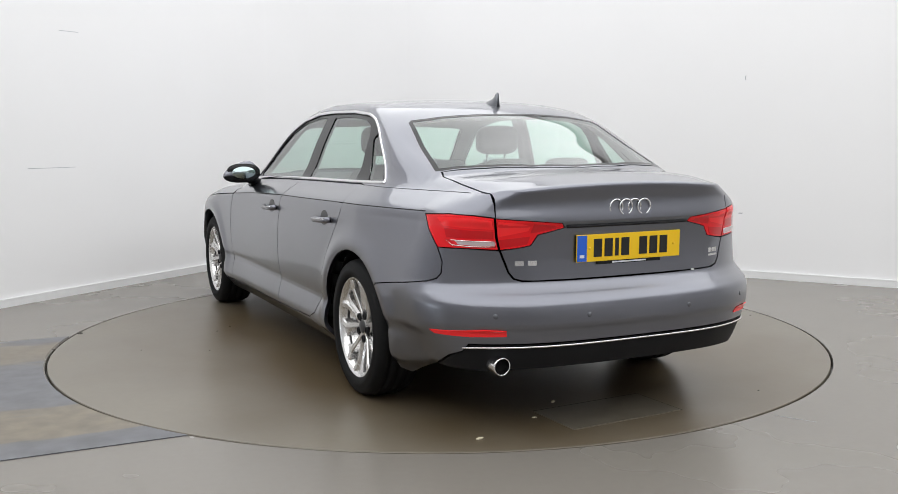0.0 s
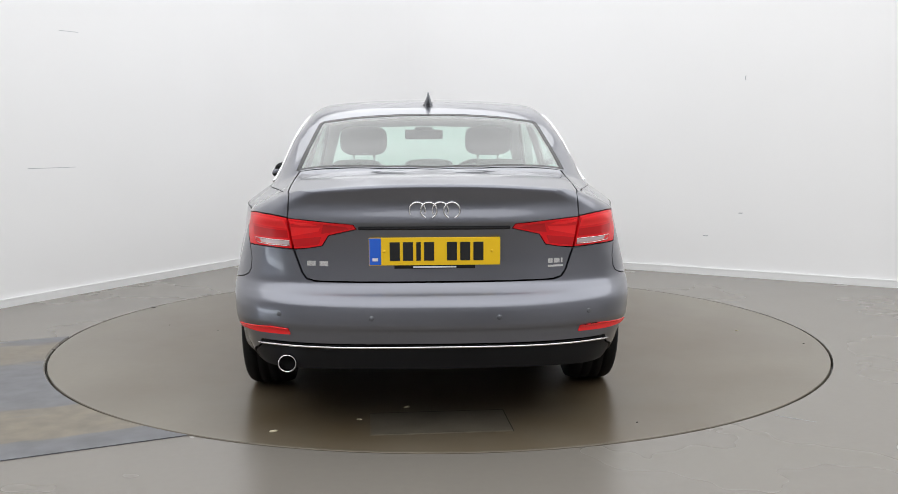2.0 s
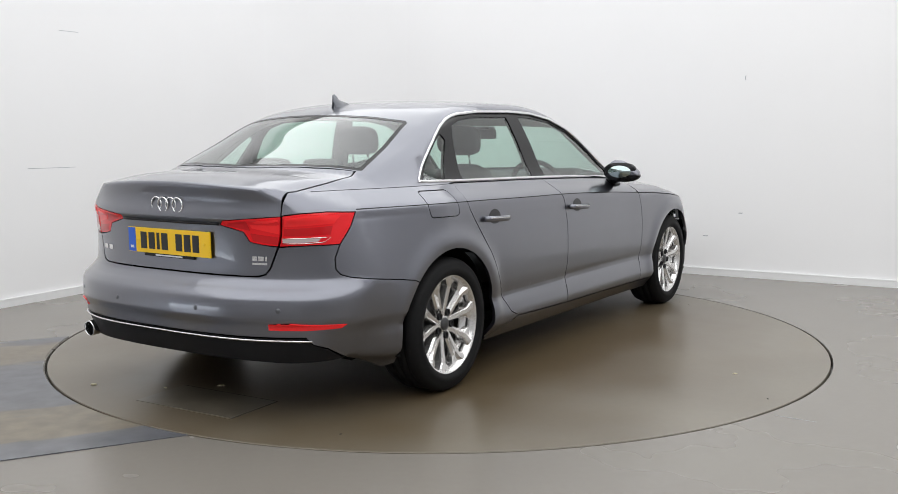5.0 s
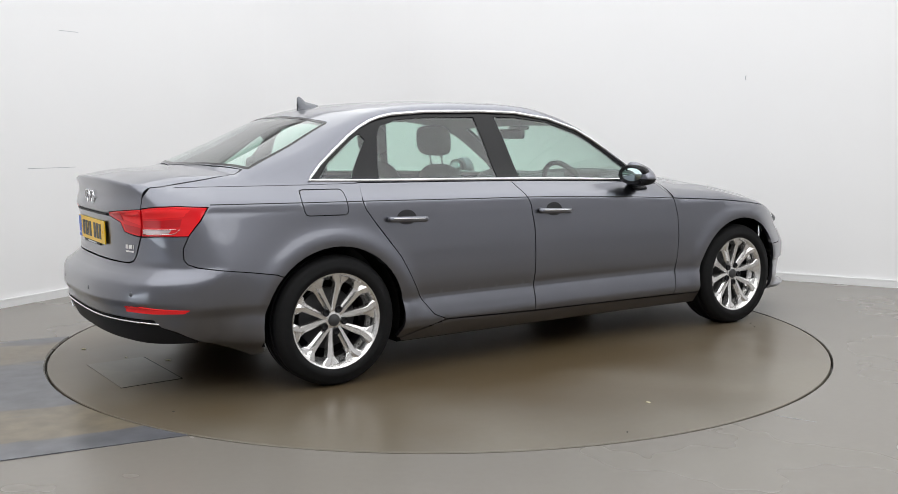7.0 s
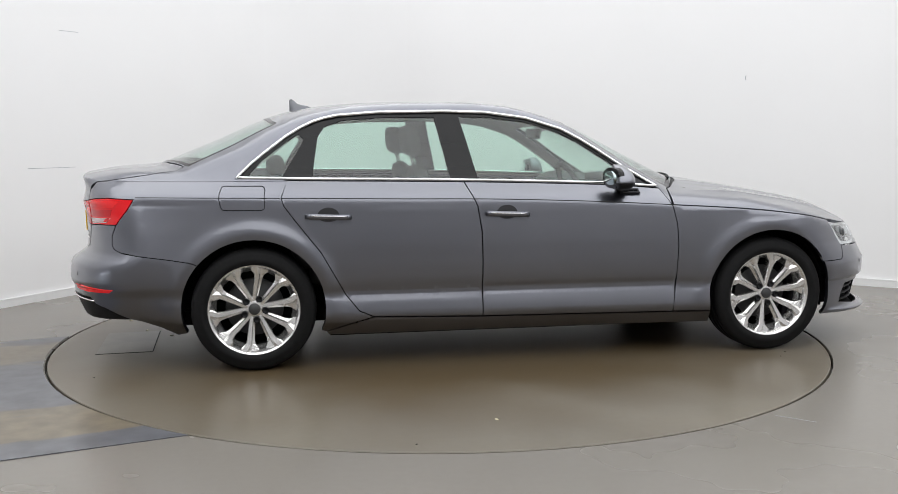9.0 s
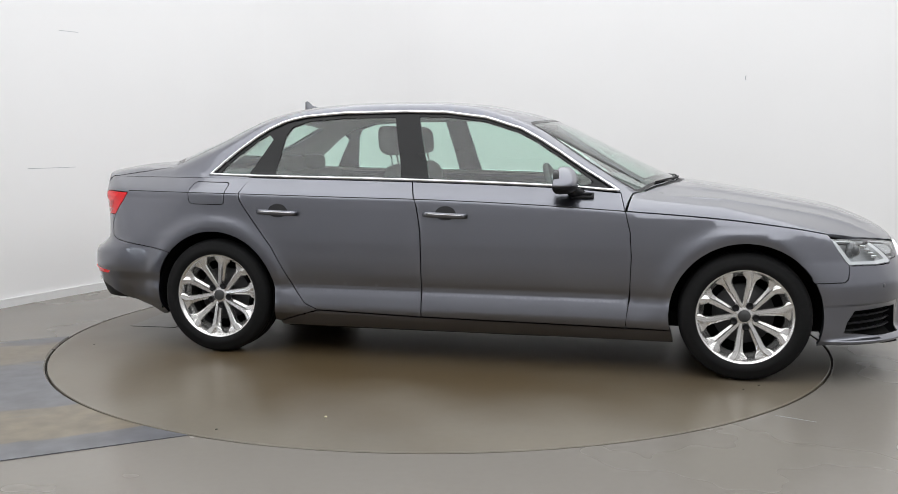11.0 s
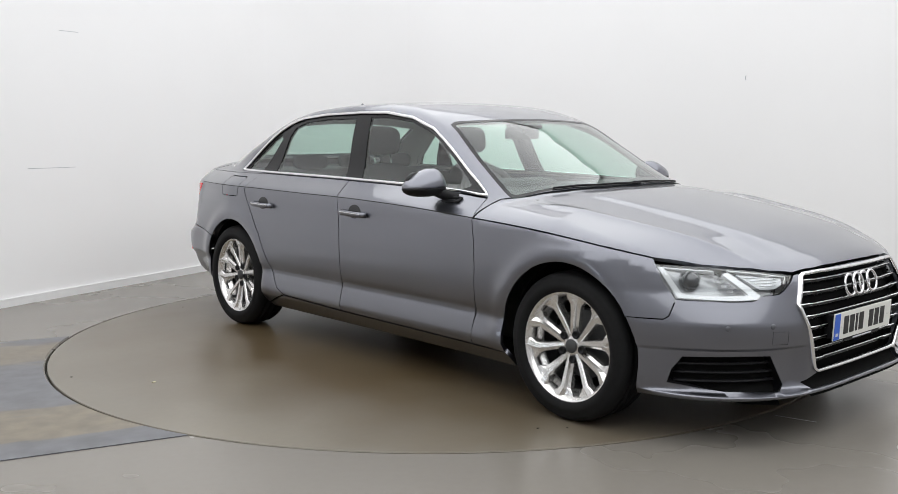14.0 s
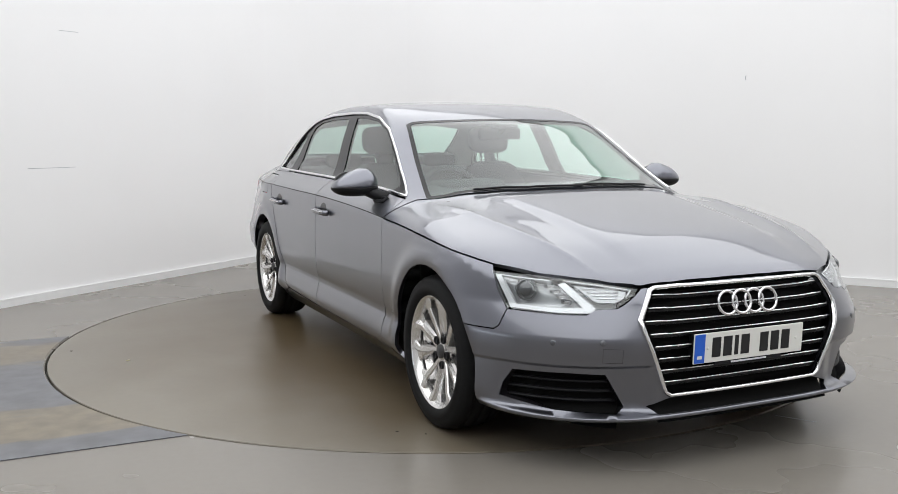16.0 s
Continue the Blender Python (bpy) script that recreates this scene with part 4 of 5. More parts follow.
    part("aerial_fin", bm, SENSOR, car, "shark-fin aerial on the roof")


def side_details(car, dlo, dlo_loop):
    quarter_glass = [(-1.435, 0.995), (-1.255, 0.993), (-1.135, 1.185), (-1.165, 1.215), (-1.23, 1.175), (-1.36, 1.075)]
    rear_glass = [(-1.10, 0.985), (-0.365, 0.975), (-0.435, 1.305), (-0.72, 1.303), (-0.93, 1.288), (-1.03, 1.255), (-1.065, 1.20)]
    front_glass = [(-0.215, 0.973), (0.60, 0.945), (0.66, 0.965), (0.585, 1.022), (0.45, 1.112), (0.355, 1.172), (0.255, 1.222), (0.065, 1.28), (-0.15, 1.305), (-0.30, 1.308)]
    for s in (1, -1):
        fl = (lambda q: q) if s > 0 else mirrored
        frame_ob = panel("window_frame", [fl(skin("side", inset_loop(dlo_loop, -0.006), [quarter_glass, rear_glass, front_glass], step=0.04, lift=-0.006, gap=0, rim=0.02))], GLOSSBLACK, car, "gloss black window frames and pillars")
        for nm, lp in (("quarter_window", quarter_glass), ("rear_door_window", rear_glass), ("front_door_window", front_glass)):
            ob = panel(nm, [fl(skin("side", lp, step=0.06, lift=-0.010, gap=0, rim=0))], GLASS, car, "green-tinted side glass")
            ob.visible_shadow = False
    # a dark tube draws the shadow line of the shoulder crease
    crease_line = [(x, float(shoulder(x)) + 0.001) for x in np.linspace(-1.26, 0.832, 30)]
    skin_tube("crease_shade", "side", crease_line, 0.0024, GAPM, car, 0.0, False, step=0.05, both=True, label="thin dark strip for the shade in the door crease")
    back = [at_x("rear", x, float(shoulder(x)) + 0.001) for x in np.linspace(-1.268, -1.985, 16)]
    skin_tube("crease_shade", "rear", back, 0.0022, GAPM, car, 0.0, False, step=0.05, both=True, label="thin dark strip for the shade in the wing crease")
    skin_tube("window_trim", "side", dlo_loop, 0.0085, CHROME, car, 0.002, flat=0.7, label="bright chrome trim round the side windows", both=True)
    for s in (1, -1):
        # door handles over flat bowl patches darkened as shade
        for hx in (-1.026, -0.090):
            pts = []
            for k in range(13):
                u = -1 + 2 * k / 12
                x = hx + 0.113 * u
                pts.append((x, s * (flank_y(x, 0.79) + 0.034 - 0.026 * u ** 6), 0.793 - 0.004 * u))
            bm = bmesh.new()
            tube(bm, pts, 0.0145, 10, False, 0.75)
            bmesh.ops.recalc_face_normals(bm, faces=bm.faces)
            handle = part("door_handle", bm, PAINT, car, "grey door handle with chrome edge")
            bm = bmesh.new()
            tube(bm, [(x, yy + s * 0.0095, z + 0.004) for x, yy, z in pts[1:-1]], 0.0036, 8, False, 1.0)
            bmesh.ops.recalc_face_normals(bm, faces=bm.faces)
            part("handle_strip", bm, STRIP, handle, "chrome strip")
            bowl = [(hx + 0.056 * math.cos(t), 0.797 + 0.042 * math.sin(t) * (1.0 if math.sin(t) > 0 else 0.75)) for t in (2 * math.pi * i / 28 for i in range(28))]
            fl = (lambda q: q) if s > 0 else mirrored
            panel("handle_bowl", [fl(skin("side", bowl, step=0.02, lift=0.0012, gap=0, rim=0.003))], BOWL, handle, "flat finger bowl behind the handle, coloured as shade")
        # mirror
        mirror = new("door_mirror")
        mirror.parent = car
        tagged(mirror, "grey door mirror with black lower half")
        mirror.matrix_basis = Matrix.Diagonal((1, s, 1, 1))

        def shell(zlo, zhi, name, material, label=""):
            bm = bmesh.new()
            seg, lev = 36, 10
            rings = []
            for j in range(lev + 1):
                v = zlo + (zhi - zlo) * j / lev
                ring = []
                for i in range(seg):
                    t = 2 * math.pi * i / seg
                    cz = v
                    k = max(0.0, 1 - (abs((cz - 0.955) / (0.100 if cz > 0.955 else 0.046)) ** 2.2)) ** 0.42
                    cy, cx = math.cos(t), math.sin(t)
                    yy = 0.922 + 0.114 * k * math.copysign(abs(cy) ** 0.75, cy)
                    xx = 0.508 + (0.085 if cx > 0 else 0.030) * k * math.copysign(abs(cx) ** (0.85 if cx > 0 else 0.3), cx) + 0.10 * (0.93 - yy) * 0.6
                    ring.append(bm.verts.new((xx, yy, cz - 0.30 * max(0.0, cz - 0.945) / 0.1 * max(0.0, yy - 0.875))))
                rings.append(ring)
            for r0, r1 in zip(rings, rings[1:]):
                for i in range(seg):
                    bm.faces.new((r0[i], r0[(i + 1) % seg], r1[(i + 1) % seg], r1[i]))
            bm.faces.new(rings[0][::-1])
            bm.faces.new(rings[-1])
            bmesh.ops.remove_doubles(bm, verts=bm.verts, dist=1e-5)
            bmesh.ops.recalc_face_normals(bm, faces=bm.faces)
            return part(name, bm, material, mirror, label)
        shell(0.957, 1.0545, "mirror_cap", PAINT)
        shell(0.910, 0.955, "mirror_base", BLACK, "black lower mirror housing")
        bm = bmesh.new()
        lathe(bm, [(0.0, 0.0), (0.5, 0.0), (0.5, 0.05), (0, 0.05)], 36)
        for v in bm.verts:
            v.co = Vector((v.co.x * 0.145, v.co.y * 0.06, v.co.z * 0.075))
        part("mirror_glass", bm, MIRROR, mirror, "mirror glass", at=pose(0.4695, 0.915, 0.975, 0, 0, 84))
        bm = bmesh.new()
        lathe(bm, [(0.0, 0.0), (0.46, 0.0), (0.5, -0.004), (0.5, -0.03), (0, -0.03)], 40)
        for v in bm.verts:
            v.co = Vector((math.copysign(abs(2 * v.co.x) ** 0.8, v.co.x) * 0.103, v.co.y, math.copysign(abs(2 * v.co.z) ** 0.8, v.co.z) * 0.056))
        part("mirror_surround", bm, GLOSSBLACK, mirror, "black surround of the mirror glass", at=pose(0.470, 0.915, 0.975, 0, 0, 84))
        bm = bmesh.new()
        tube(bm, [(0.60, 0.765, 0.895), (0.585, 0.80, 0.905), (0.56, 0.84, 0.922), (0.54, 0.875, 0.94)], 0.028, 10, False, 1.3)
        bmesh.ops.recalc_face_normals(bm, faces=bm.faces)
        part("mirror_arm", bm, BLACK, mirror)
        skin_tube("mirror_foot", "side", [(0.56, 0.885), (0.66, 0.885), (0.66, 0.90), (0.57, 0.90)], 0.010, BLACK, mirror, 0.004)
        # wheel housings
        for cx in (WHEEL_X, -WHEEL_X):
            bm = bmesh.new()
            prof_y = (0.52, 0.60, 0.80, 0.835)
            n = 30
            rings = []
            for k in range(n + 1):
                t = radians(-14 + 208 * k / n)
                rings.append([bm.verts.new((cx + (0.375 if y < 0.82 else 0.368) * math.cos(t), s * y, max(0.12, WHEEL_Z + (0.375 if y < 0.82 else 0.368) * math.sin(t)))) for y in prof_y])
            for r0, r1 in zip(rings, rings[1:]):
                for i in range(3):
                    bm.faces.new((r0[i], r0[i + 1], r1[i + 1], r1[i]))
            mid = bm.verts.new((cx, s * 0.52, WHEEL_Z))
            for r0, r1 in zip(rings, rings[1:]):
                bm.faces.new((r0[0], r1[0], mid))
            part("wheel_housing", bm, INNER, car, "black wheel housing")


def cabin(car, upper, holes):
    panel("headlining", [skin("top", mirrored_loop(upper), [inset_loop(h, 0.012) for h in holes], step=0.05, lift=-0.022, gap=0, rim=0)], LINER, car, "grey cloth headlining")
    door_in = along(belt, -1.45, 0.80, 12, 0.006) + [(0.85, 0.62), (0.84, 0.26), (-0.85, 0.26), (-1.05, 0.50), (-1.30, 0.75)]
    pair("door_lining", skin("side", door_in, step=0.08, lift=-0.055, gap=0, rim=0), PLASTIC, car)
    # closing shells; unseen dark boxes in nose and boot stop light showing through
    bm = bmesh.new()
    box(bm, (-1.85, -0.62, 0.205), (2.0, 0.62, 0.28))
    box(bm, (-1.02, -0.76, 0.150), (1.03, 0.76, 0.24))
    for v in bm.verts:
        if v.co.x < -1.8 or v.co.x > 1.9:
            v.co.x *= 0.92 if v.co.z < 0.2 else 1.0
    part("underbody", bm, INNER, car, smooth=False)
    bm = bmesh.new()
    box(bm, (0.98, -0.50, 0.215), (2.12, 0.50, 0.62))
    box(bm, (1.81, -0.66, 0.215), (1.98, 0.66, 0.50))
    part("engine_filler", bm, INNER, car, smooth=False)
    bm = bmesh.new()
    box(bm, (-2.12, -0.50, 0.32), (-1.15, 0.50, 0.86))
    part("boot_filler", bm, INNER, car, smooth=False)
    bm = bmesh.new()
    box(bm, (0.84, -0.72, 0.25), (0.98, 0.72, 0.86), 0.01)
    part("bulkhead", bm, PLASTIC, car, smooth=False)
    # parcel shelf
    bm = bmesh.new()
    box(bm, (-1.80, -0.60, 0.955), (-1.22, 0.60, 0.985), 0.012)
    box(bm, (-1.90, -0.35, 0.955), (-1.78, 0.35, 0.99), 0.012)
    part("parcel_shelf", bm, CLOTH, car, "dark cloth parcel shelf")
    # dashboard
    bm = bmesh.new()
    tube(bm, [(0.66, y, 0.86) for y in np.linspace(-0.70, 0.70, 9)], 0.10, 16, False, 1.9)
    box(bm, (0.62, -0.70, 0.55), (0.90, 0.70, 0.90), 0.04)
    box(bm, (0.86, -0.66, 0.87), (1.02, 0.66, 0.905), 0.015)
    part("dashboard", bm, PLASTIC, car, "dark grained dashboard")
    bm = bmesh.new()
    box(bm, (0.55, -0.55, 0.90), (0.74, -0.20, 0.985), 0.03)
    part("instrument_hood", bm, PLASTIC, car)
    bm = bmesh.new()
    box(bm, (-0.35, -0.13, 0.26), (0.60, 0.13, 0.62), 0.04)
    part("centre_console", bm, PLASTIC, car)
    bm = bmesh.new()
    c, tilt = Vector((0.44, -0.36, 0.865)), radians(24)
    ring = [c + Vector((math.sin(tilt) * 0.185 * math.sin(t) * -1, 0.185 * math.cos(t), math.cos(tilt) * 0.185 * math.sin(t))) for t in (2 * math.pi * i / 40 for i in range(40))]
    tube(bm, ring, 0.016, 10, True)
    for t in (0, math.pi, -math.pi / 2):
        e = c + Vector((math.sin(tilt) * 0.185 * math.sin(t) * -1, 0.185 * math.cos(t), math.cos(tilt) * 0.185 * math.sin(t)))
        tube(bm, [c + Vector((0.02, 0, 0)), e], 0.018, 8)
    bmesh.ops.create_uvsphere(bm, u_segments=16, v_segments=10, radius=0.065, matrix=Matrix.Translation(c))
    bmesh.ops.recalc_face_normals(bm, faces=bm.faces)
    part("steering_wheel", bm, PLASTIC, car, "black steering wheel")
    # rear-view mirror and its foot
    bm = bmesh.new()
    box(bm, (0.27, -0.125, 1.180), (0.305, 0.125, 1.243), 0.014)
    tube(bm, [(0.30, 0, 1.222), (0.345, 0, 1.240), (0.37, 0, 1.250)], 0.014, 8)
    box(bm, (0.31, -0.06, 1.238), (0.39, 0.06, 1.262), 0.010, None)
    part("rear_view_mirror", bm, BLACK, car, "black rear-view mirror")
    # seats
    for y in (-0.36, 0.36):
        seat = new("front_seat")
        seat.parent = car
        tagged(seat, "dark grey cloth front seat")
        bm = bmesh.new()
        box(bm, (-0.36, y - 0.25, 0.40), (0.16, y + 0.25, 0.55), 0.05)
        part("seat_cushion", bm, CLOTH, seat)
        bm = bmesh.new()
        lean = Matrix.Translation((-0.32, y, 0.50)) @ Matrix.Rotation(radians(-20), 4, "Y")
        rings = []
        for z, hw, d in ((0.0, 0.24, 0.06), (0.12, 0.255, 0.075), (0.30, 0.25, 0.07), (0.44, 0.22, 0.06), (0.53, 0.17, 0.05), (0.565, 0.11, 0.03)):
            rings.append([bm.verts.new(lean @ Vector((d * math.copysign(abs(math.cos(t)) ** 0.6, math.cos(t)), hw * math.copysign(abs(math.sin(t)) ** 0.5, math.sin(t)), z))) for t in (2 * math.pi * i / 28 for i in range(28))])
        for r0, r1 in zip(rings, rings[1:]):
            for i in range(28):
                bm.faces.new((r0[i], r0[(i + 1) % 28], r1[(i + 1) % 28], r1[i]))
        bm.faces.new(rings[-1])
        bm.faces.new(rings[0][::-1])
        bmesh.ops.recalc_face_normals(bm, faces=bm.faces)
        part("backrest", bm, CLOTH, seat)
        headrest(seat, -0.535, y, 1.175, 0.135, 0.085, 0.055)
    bench = new("rear_bench")
    bench.parent = car
    tagged(bench, "dark grey cloth rear bench with headrests")
    bm = bmesh.new()
    box(bm, (-1.12, -0.66, 0.40), (-0.62, 0.66, 0.56), 0.05)
    part("seat_cushion", bm, CLOTH, bench)
    bm = bmesh.new()
    box(bm, (-0.08, -0.66, 0.0), (0.08, 0.66, 0.50), 0.05, Matrix.Translation((-1.10, 0, 0.50)) @ Matrix.Rotation(radians(-20), 4, "Y"))
    part("backrest", bm, CLOTH, bench)
    for y in (-0.36, 0.0, 0.36):
        headrest(bench, -1.29, y, 1.035, 0.125, 0.05, 0.05)


def glass_border(name, loop, width, parent):
    """The printed black edge of a screen."""
    panel(name, [skin("top", loop, [inset_loop(loop, width)], step=0.04, lift=-0.0008, gap=0, rim=0)], GLOSSBLACK, parent, "black printed edge of the glass")


def headrest(seat, x, y, z, hw, hh, hd):
    bm = bmesh.new()
    bmesh.ops.create_uvsphere(bm, u_segments=28, v_segments=16, radius=1.0)
    for v in bm.verts:
        c = v.co
        v.co = Vector((x + hd * math.copysign(abs(c.x) ** 0.7, c.x) - 0.15 * hh * c.z, y + hw * math.copysign(abs(c.y) ** 0.55, c.y), z + hh * math.copysign(abs(c.z) ** 0.6, c.z)))
    ob = part("headrest", bm, CLOTH, seat)
    for d in (-0.06, 0.06):
        bm = bmesh.new()
        tube(bm, [(x + 0.01, y + d, z - hh * 0.8), (x + 0.035, y + d, z - hh - 0.10)], 0.006, 8)
        part("headrest_post", bm, SATIN, ob)


# ---------- the car ----------
def build_car():
    car = tagged(new("car"), "dark grey metallic four-door saloon car parked on the turntable", "car")
    F = lambda y, z: at_y("front", y, z)
    FX = lambda x, z: at_x("front", x, z)
    R = lambda y, z: at_y("rear", y, z)
    RX = lambda x, z: at_x("rear", x, z)
    rear_pt = lambda y, z: cast("rear", [R(y, z)])[0]
    top_pt = lambda x, y: cast("top", [(x, y)])[0]
    B = lambda p: to_uv("boot", p)
    # outlines of the doors (x, z)
    b_cut = [(-0.299, 0.968), (-0.247, 0.832), (-0.226, 0.70), (-0.222, 0.55), (-0.222, 0.252)]
    f_cut = [(0.80, 0.912), (0.832, 0.815), (0.855, 0.72), (0.863, 0.60), (0.858, 0.435), (0.839, 0.240)]
    r_cut = [(-1.232, 0.975), (-1.263, 0.891), (-1.250, 0.85), (-1.215, 0.80), (-1.066, 0.607), (-0.99, 0.47), (-0.94, 0.38), (-0.875, 0.30), (-0.80, 0.268)]
    front_door = along(belt, -0.299, 0.80, 10, -0.004) + f_cut[1:] + b_cut[::-1][:-1]
    rear_door = along(belt, -1.232, -0.299, 10, -0.004) + b_cut[1:] + r_cut[::-1][:-1]
    low_crease = lambda x: 0.378 + 0 * x
    side_rows = [(low_crease, d) for d in (-0.014, 0.0, 0.010, 0.022)] + [(shoulder, d) for d in (-0.03, -0.008, 0.002, 0.012)]
    # lamps
    head = [FX(1.79, 0.704), F(0.72, 0.695), F(0.615, 0.683), F(0.525, 0.670), F(0.44, 0.656), F(0.462, 0.632), F(0.505, 0.602), F(0.53, 0.590), F(0.60, 0.585), F(0.628, 0.568), F(0.70, 0.566), FX(1.890, 0.572), FX(1.84, 0.635)]
    tail_out = [R(0.59, 0.878), R(0.66, 0.888), RX(-2.12, 0.893), RX(-1.995, 0.886), RX(-2.03, 0.83), RX(-2.085, 0.758), R(0.68, 0.756), R(0.568, 0.750), R(0.58, 0.80)]
    tail_in = [R(0.586, 0.876), R(0.45, 0.865), R(0.322, 0.853), R(0.308, 0.834), R(0.42, 0.808), R(0.447, 0.766), R(0.50, 0.756), R(0.564, 0.750), R(0.575, 0.80)]
    grille = [F(0, 0.660), F(0.30, 0.660), F(0.385, 0.656), F(0.405, 0.648), F(0.462, 0.55), F(0.458, 0.53), F(0.365, 0.285), F(0.345, 0.272), F(0, 0.270)]
    flip = lambda lp: lp + [(-a, z) for a, z in lp[::-1] if a > 1e-6]
    dlo = [(-1.488, 0.985), (-1.409, 1.062), (-1.32, 1.133), (-1.228, 1.201), (-1.16, 1.243), (-1.09, 1.276), (-1.03, 1.295), (-0.956, 1.31), (-0.743, 1.327), (-0.387, 1.333), (-0.15, 1.327), (0.075, 1.297), (0.27, 1.236), (0.37, 1.182), (0.47, 1.12), (0.605, 1.03), (0.70, 0.973), (0.79, 0.918)]
    dlo_low = along(belt, -1.47, 0.77, 16, 0.004)
    dlo_loop = dlo + dlo_low[::-1]
    screen = [(0.37, 0), (0.365, 0.2), (0.345, 0.36), (0.30, 0.525), (0.315, 0.565), (0.60, 0.638), (0.875, 0.700), (0.90, 0.675), (1.0, 0.45), (1.06, 0.25), (1.085, 0)]
    back_glass = [(-1.335, 0), (-1.325, 0.25), (-1.30, 0.44), (-1.275, 0.520), (-1.29, 0.540), (-1.52, 0.582), (-1.735, 0.608), (-1.752, 0.588), (-1.835, 0.42), (-1.90, 0.22), (-1.925, 0)]
    # doors and wings
    pair("front_door", skin("side", front_door, step=0.025, gap=0.003, rows=side_rows), PAINT, car)
    pair("rear_door", skin("side", rear_door, step=0.025, gap=0.003, rows=side_rows), PAINT, car)
    sill = [(-1.045, 0.187), (-0.80, 0.266), (-0.222, 0.248), (0.839, 0.236), (1.06, 0.236), (1.075, 0.165), (-1.03, 0.165)]
    pair("sill", skin("side", sill, step=0.025), PAINT, car)
    fender = [FX(x, z) for x, z in along(shoulder, 0.828, 1.785, 14, -0.0005)] + [FX(1.84, 0.635), FX(1.890, 0.572), FX(1.882, 0.510), FX(1.865, 0.497)] + \
        [FX(x, z) for x, z in [(1.726, 0.496)] + arch(WHEEL_X, 28, 194)] + [FX(1.055, 0.238), FX(0.842, 0.242)] + [FX(x, z) for x, z in f_cut[::-1][1:-1]]
    pair("front_wing", skin("front", fender, step=0.025), PAINT, car)
    quarter = [RX(x, 0.972) for x in np.linspace(-1.228, -2.10, 14)] + [R(0.62, 0.972), R(0.583, 0.972), R(0.585, 0.93), R(0.585, 0.878), R(0.66, 0.888), RX(-2.12, 0.893), RX(-1.995, 0.886), RX(-2.03, 0.83), RX(-2.085, 0.758),
               RX(-2.108, 0.70), RX(-2.108, 0.655), RX(-2.095, 0.634), RX(-2.06, 0.62), RX(-1.90, 0.596), RX(-1.72, 0.570)] + [RX(x, z) for x, z in arch(-WHEEL_X, 139, -20)] + \
        [RX(-1.045, 0.188)] + [RX(x, z) for x, z in r_cut[::-1][:-1]]
    xs_ = np.linspace(-1.2, -2.15, 30)
    ridge = np.array(sorted(RX(x, float(shoulder(x))) for x in xs_))
    ridge_line = lambda a: np.interp(a, ridge[:, 0], ridge[:, 1])
    flap_xz = [(-1.562, 0.845), (-1.555, 0.835), (-1.54, 0.831), (-1.365, 0.829), (-1.35, 0.834), (-1.344, 0.845), (-1.342, 0.93), (-1.347, 0.943), (-1.36, 0.948), (-1.54, 0.950), (-1.556, 0.946), (-1.562, 0.935)]
    flap = [RX(x, z) for x, z in flap_xz]
    q_rows = [(ridge_line, d) for d in (-0.03, -0.008, 0.002, 0.012)]
    pair("rear_wing", skin("rear", quarter, [flap], step=0.022, rows=q_rows), PAINT, car)
    flap_skin = skin("rear", flap, step=0.022, rows=q_rows)
    panel("fuel_flap", [mirrored(flap_skin)], PAINT, car)
    panel("wing_skin", [skin("rear", inset_loop(flap, -0.003), step=0.022, rows=q_rows, gap=0)], PAINT, car)
    lamp_details(car, head, tail_out, tail_in, F, FX, R, RX)
    # bonnet
    bonnet = [(1.125, 0), (1.09, 0.28), (1.02, 0.47), (0.915, 0.66), (0.860, 0.74)] + [on_top(x, z) for x, z in along(shoulder, 0.836, 1.785, 14, 0.0005)] + \
        [tuple(cast("front", [q])[0][:2]) for q in (F(0.72, 0.699), F(0.615, 0.687), F(0.525, 0.674), F(0.43, 0.663), F(0.30, 0.672), F(0.15, 0.676), F(0, 0.677))]
    bonnet[-1] = (bonnet[-1][0], 0)
    ribs = [(lambda x, k=k: k * rib_y(x), d) for k in (1, -1) for d in (-0.07, -0.045, -0.025, -0.010, 0.0, 0.010, 0.025, 0.045)]
    panel("bonnet", [skin("top", mirrored_loop(bonnet), step=0.026, rows=ribs)], PAINT, car)
    cowl = [(1.095, 0), (1.068, 0.26), (1.007, 0.455), (0.92, 0.635), (0.93, 0.655), (1.022, 0.468), (1.092, 0.278), (1.127, 0)]
    panel("cowl", [skin("top", mirrored_loop(cowl), step=0.03, lift=-0.006, gap=0, rim=0.02)], BLACK, car, "black cowl below the windscreen")
    for y0, y1, off in ((-0.50, 0.02, 0.010), (-0.02, 0.44, 0.014)):
        edge = [(float(np.interp(abs(y), (0, 0.26, 0.455, 0.635), (1.09, 1.063, 1.0, 0.915))) - off * (1 - abs(y - y0) / (y1 - y0)) - 0.004, y) for y in np.linspace(y0, y1, 14)]
        pw = cast("top", edge)
        pw = pw + body_normal(pw) * 0.006
        bm = bmesh.new()
        tube(bm, pw, 0.0055, 6, False)
        bmesh.ops.recalc_face_normals(bm, faces=bm.faces)
        part("wiper", bm, BLACK, car, "black windscreen wiper")
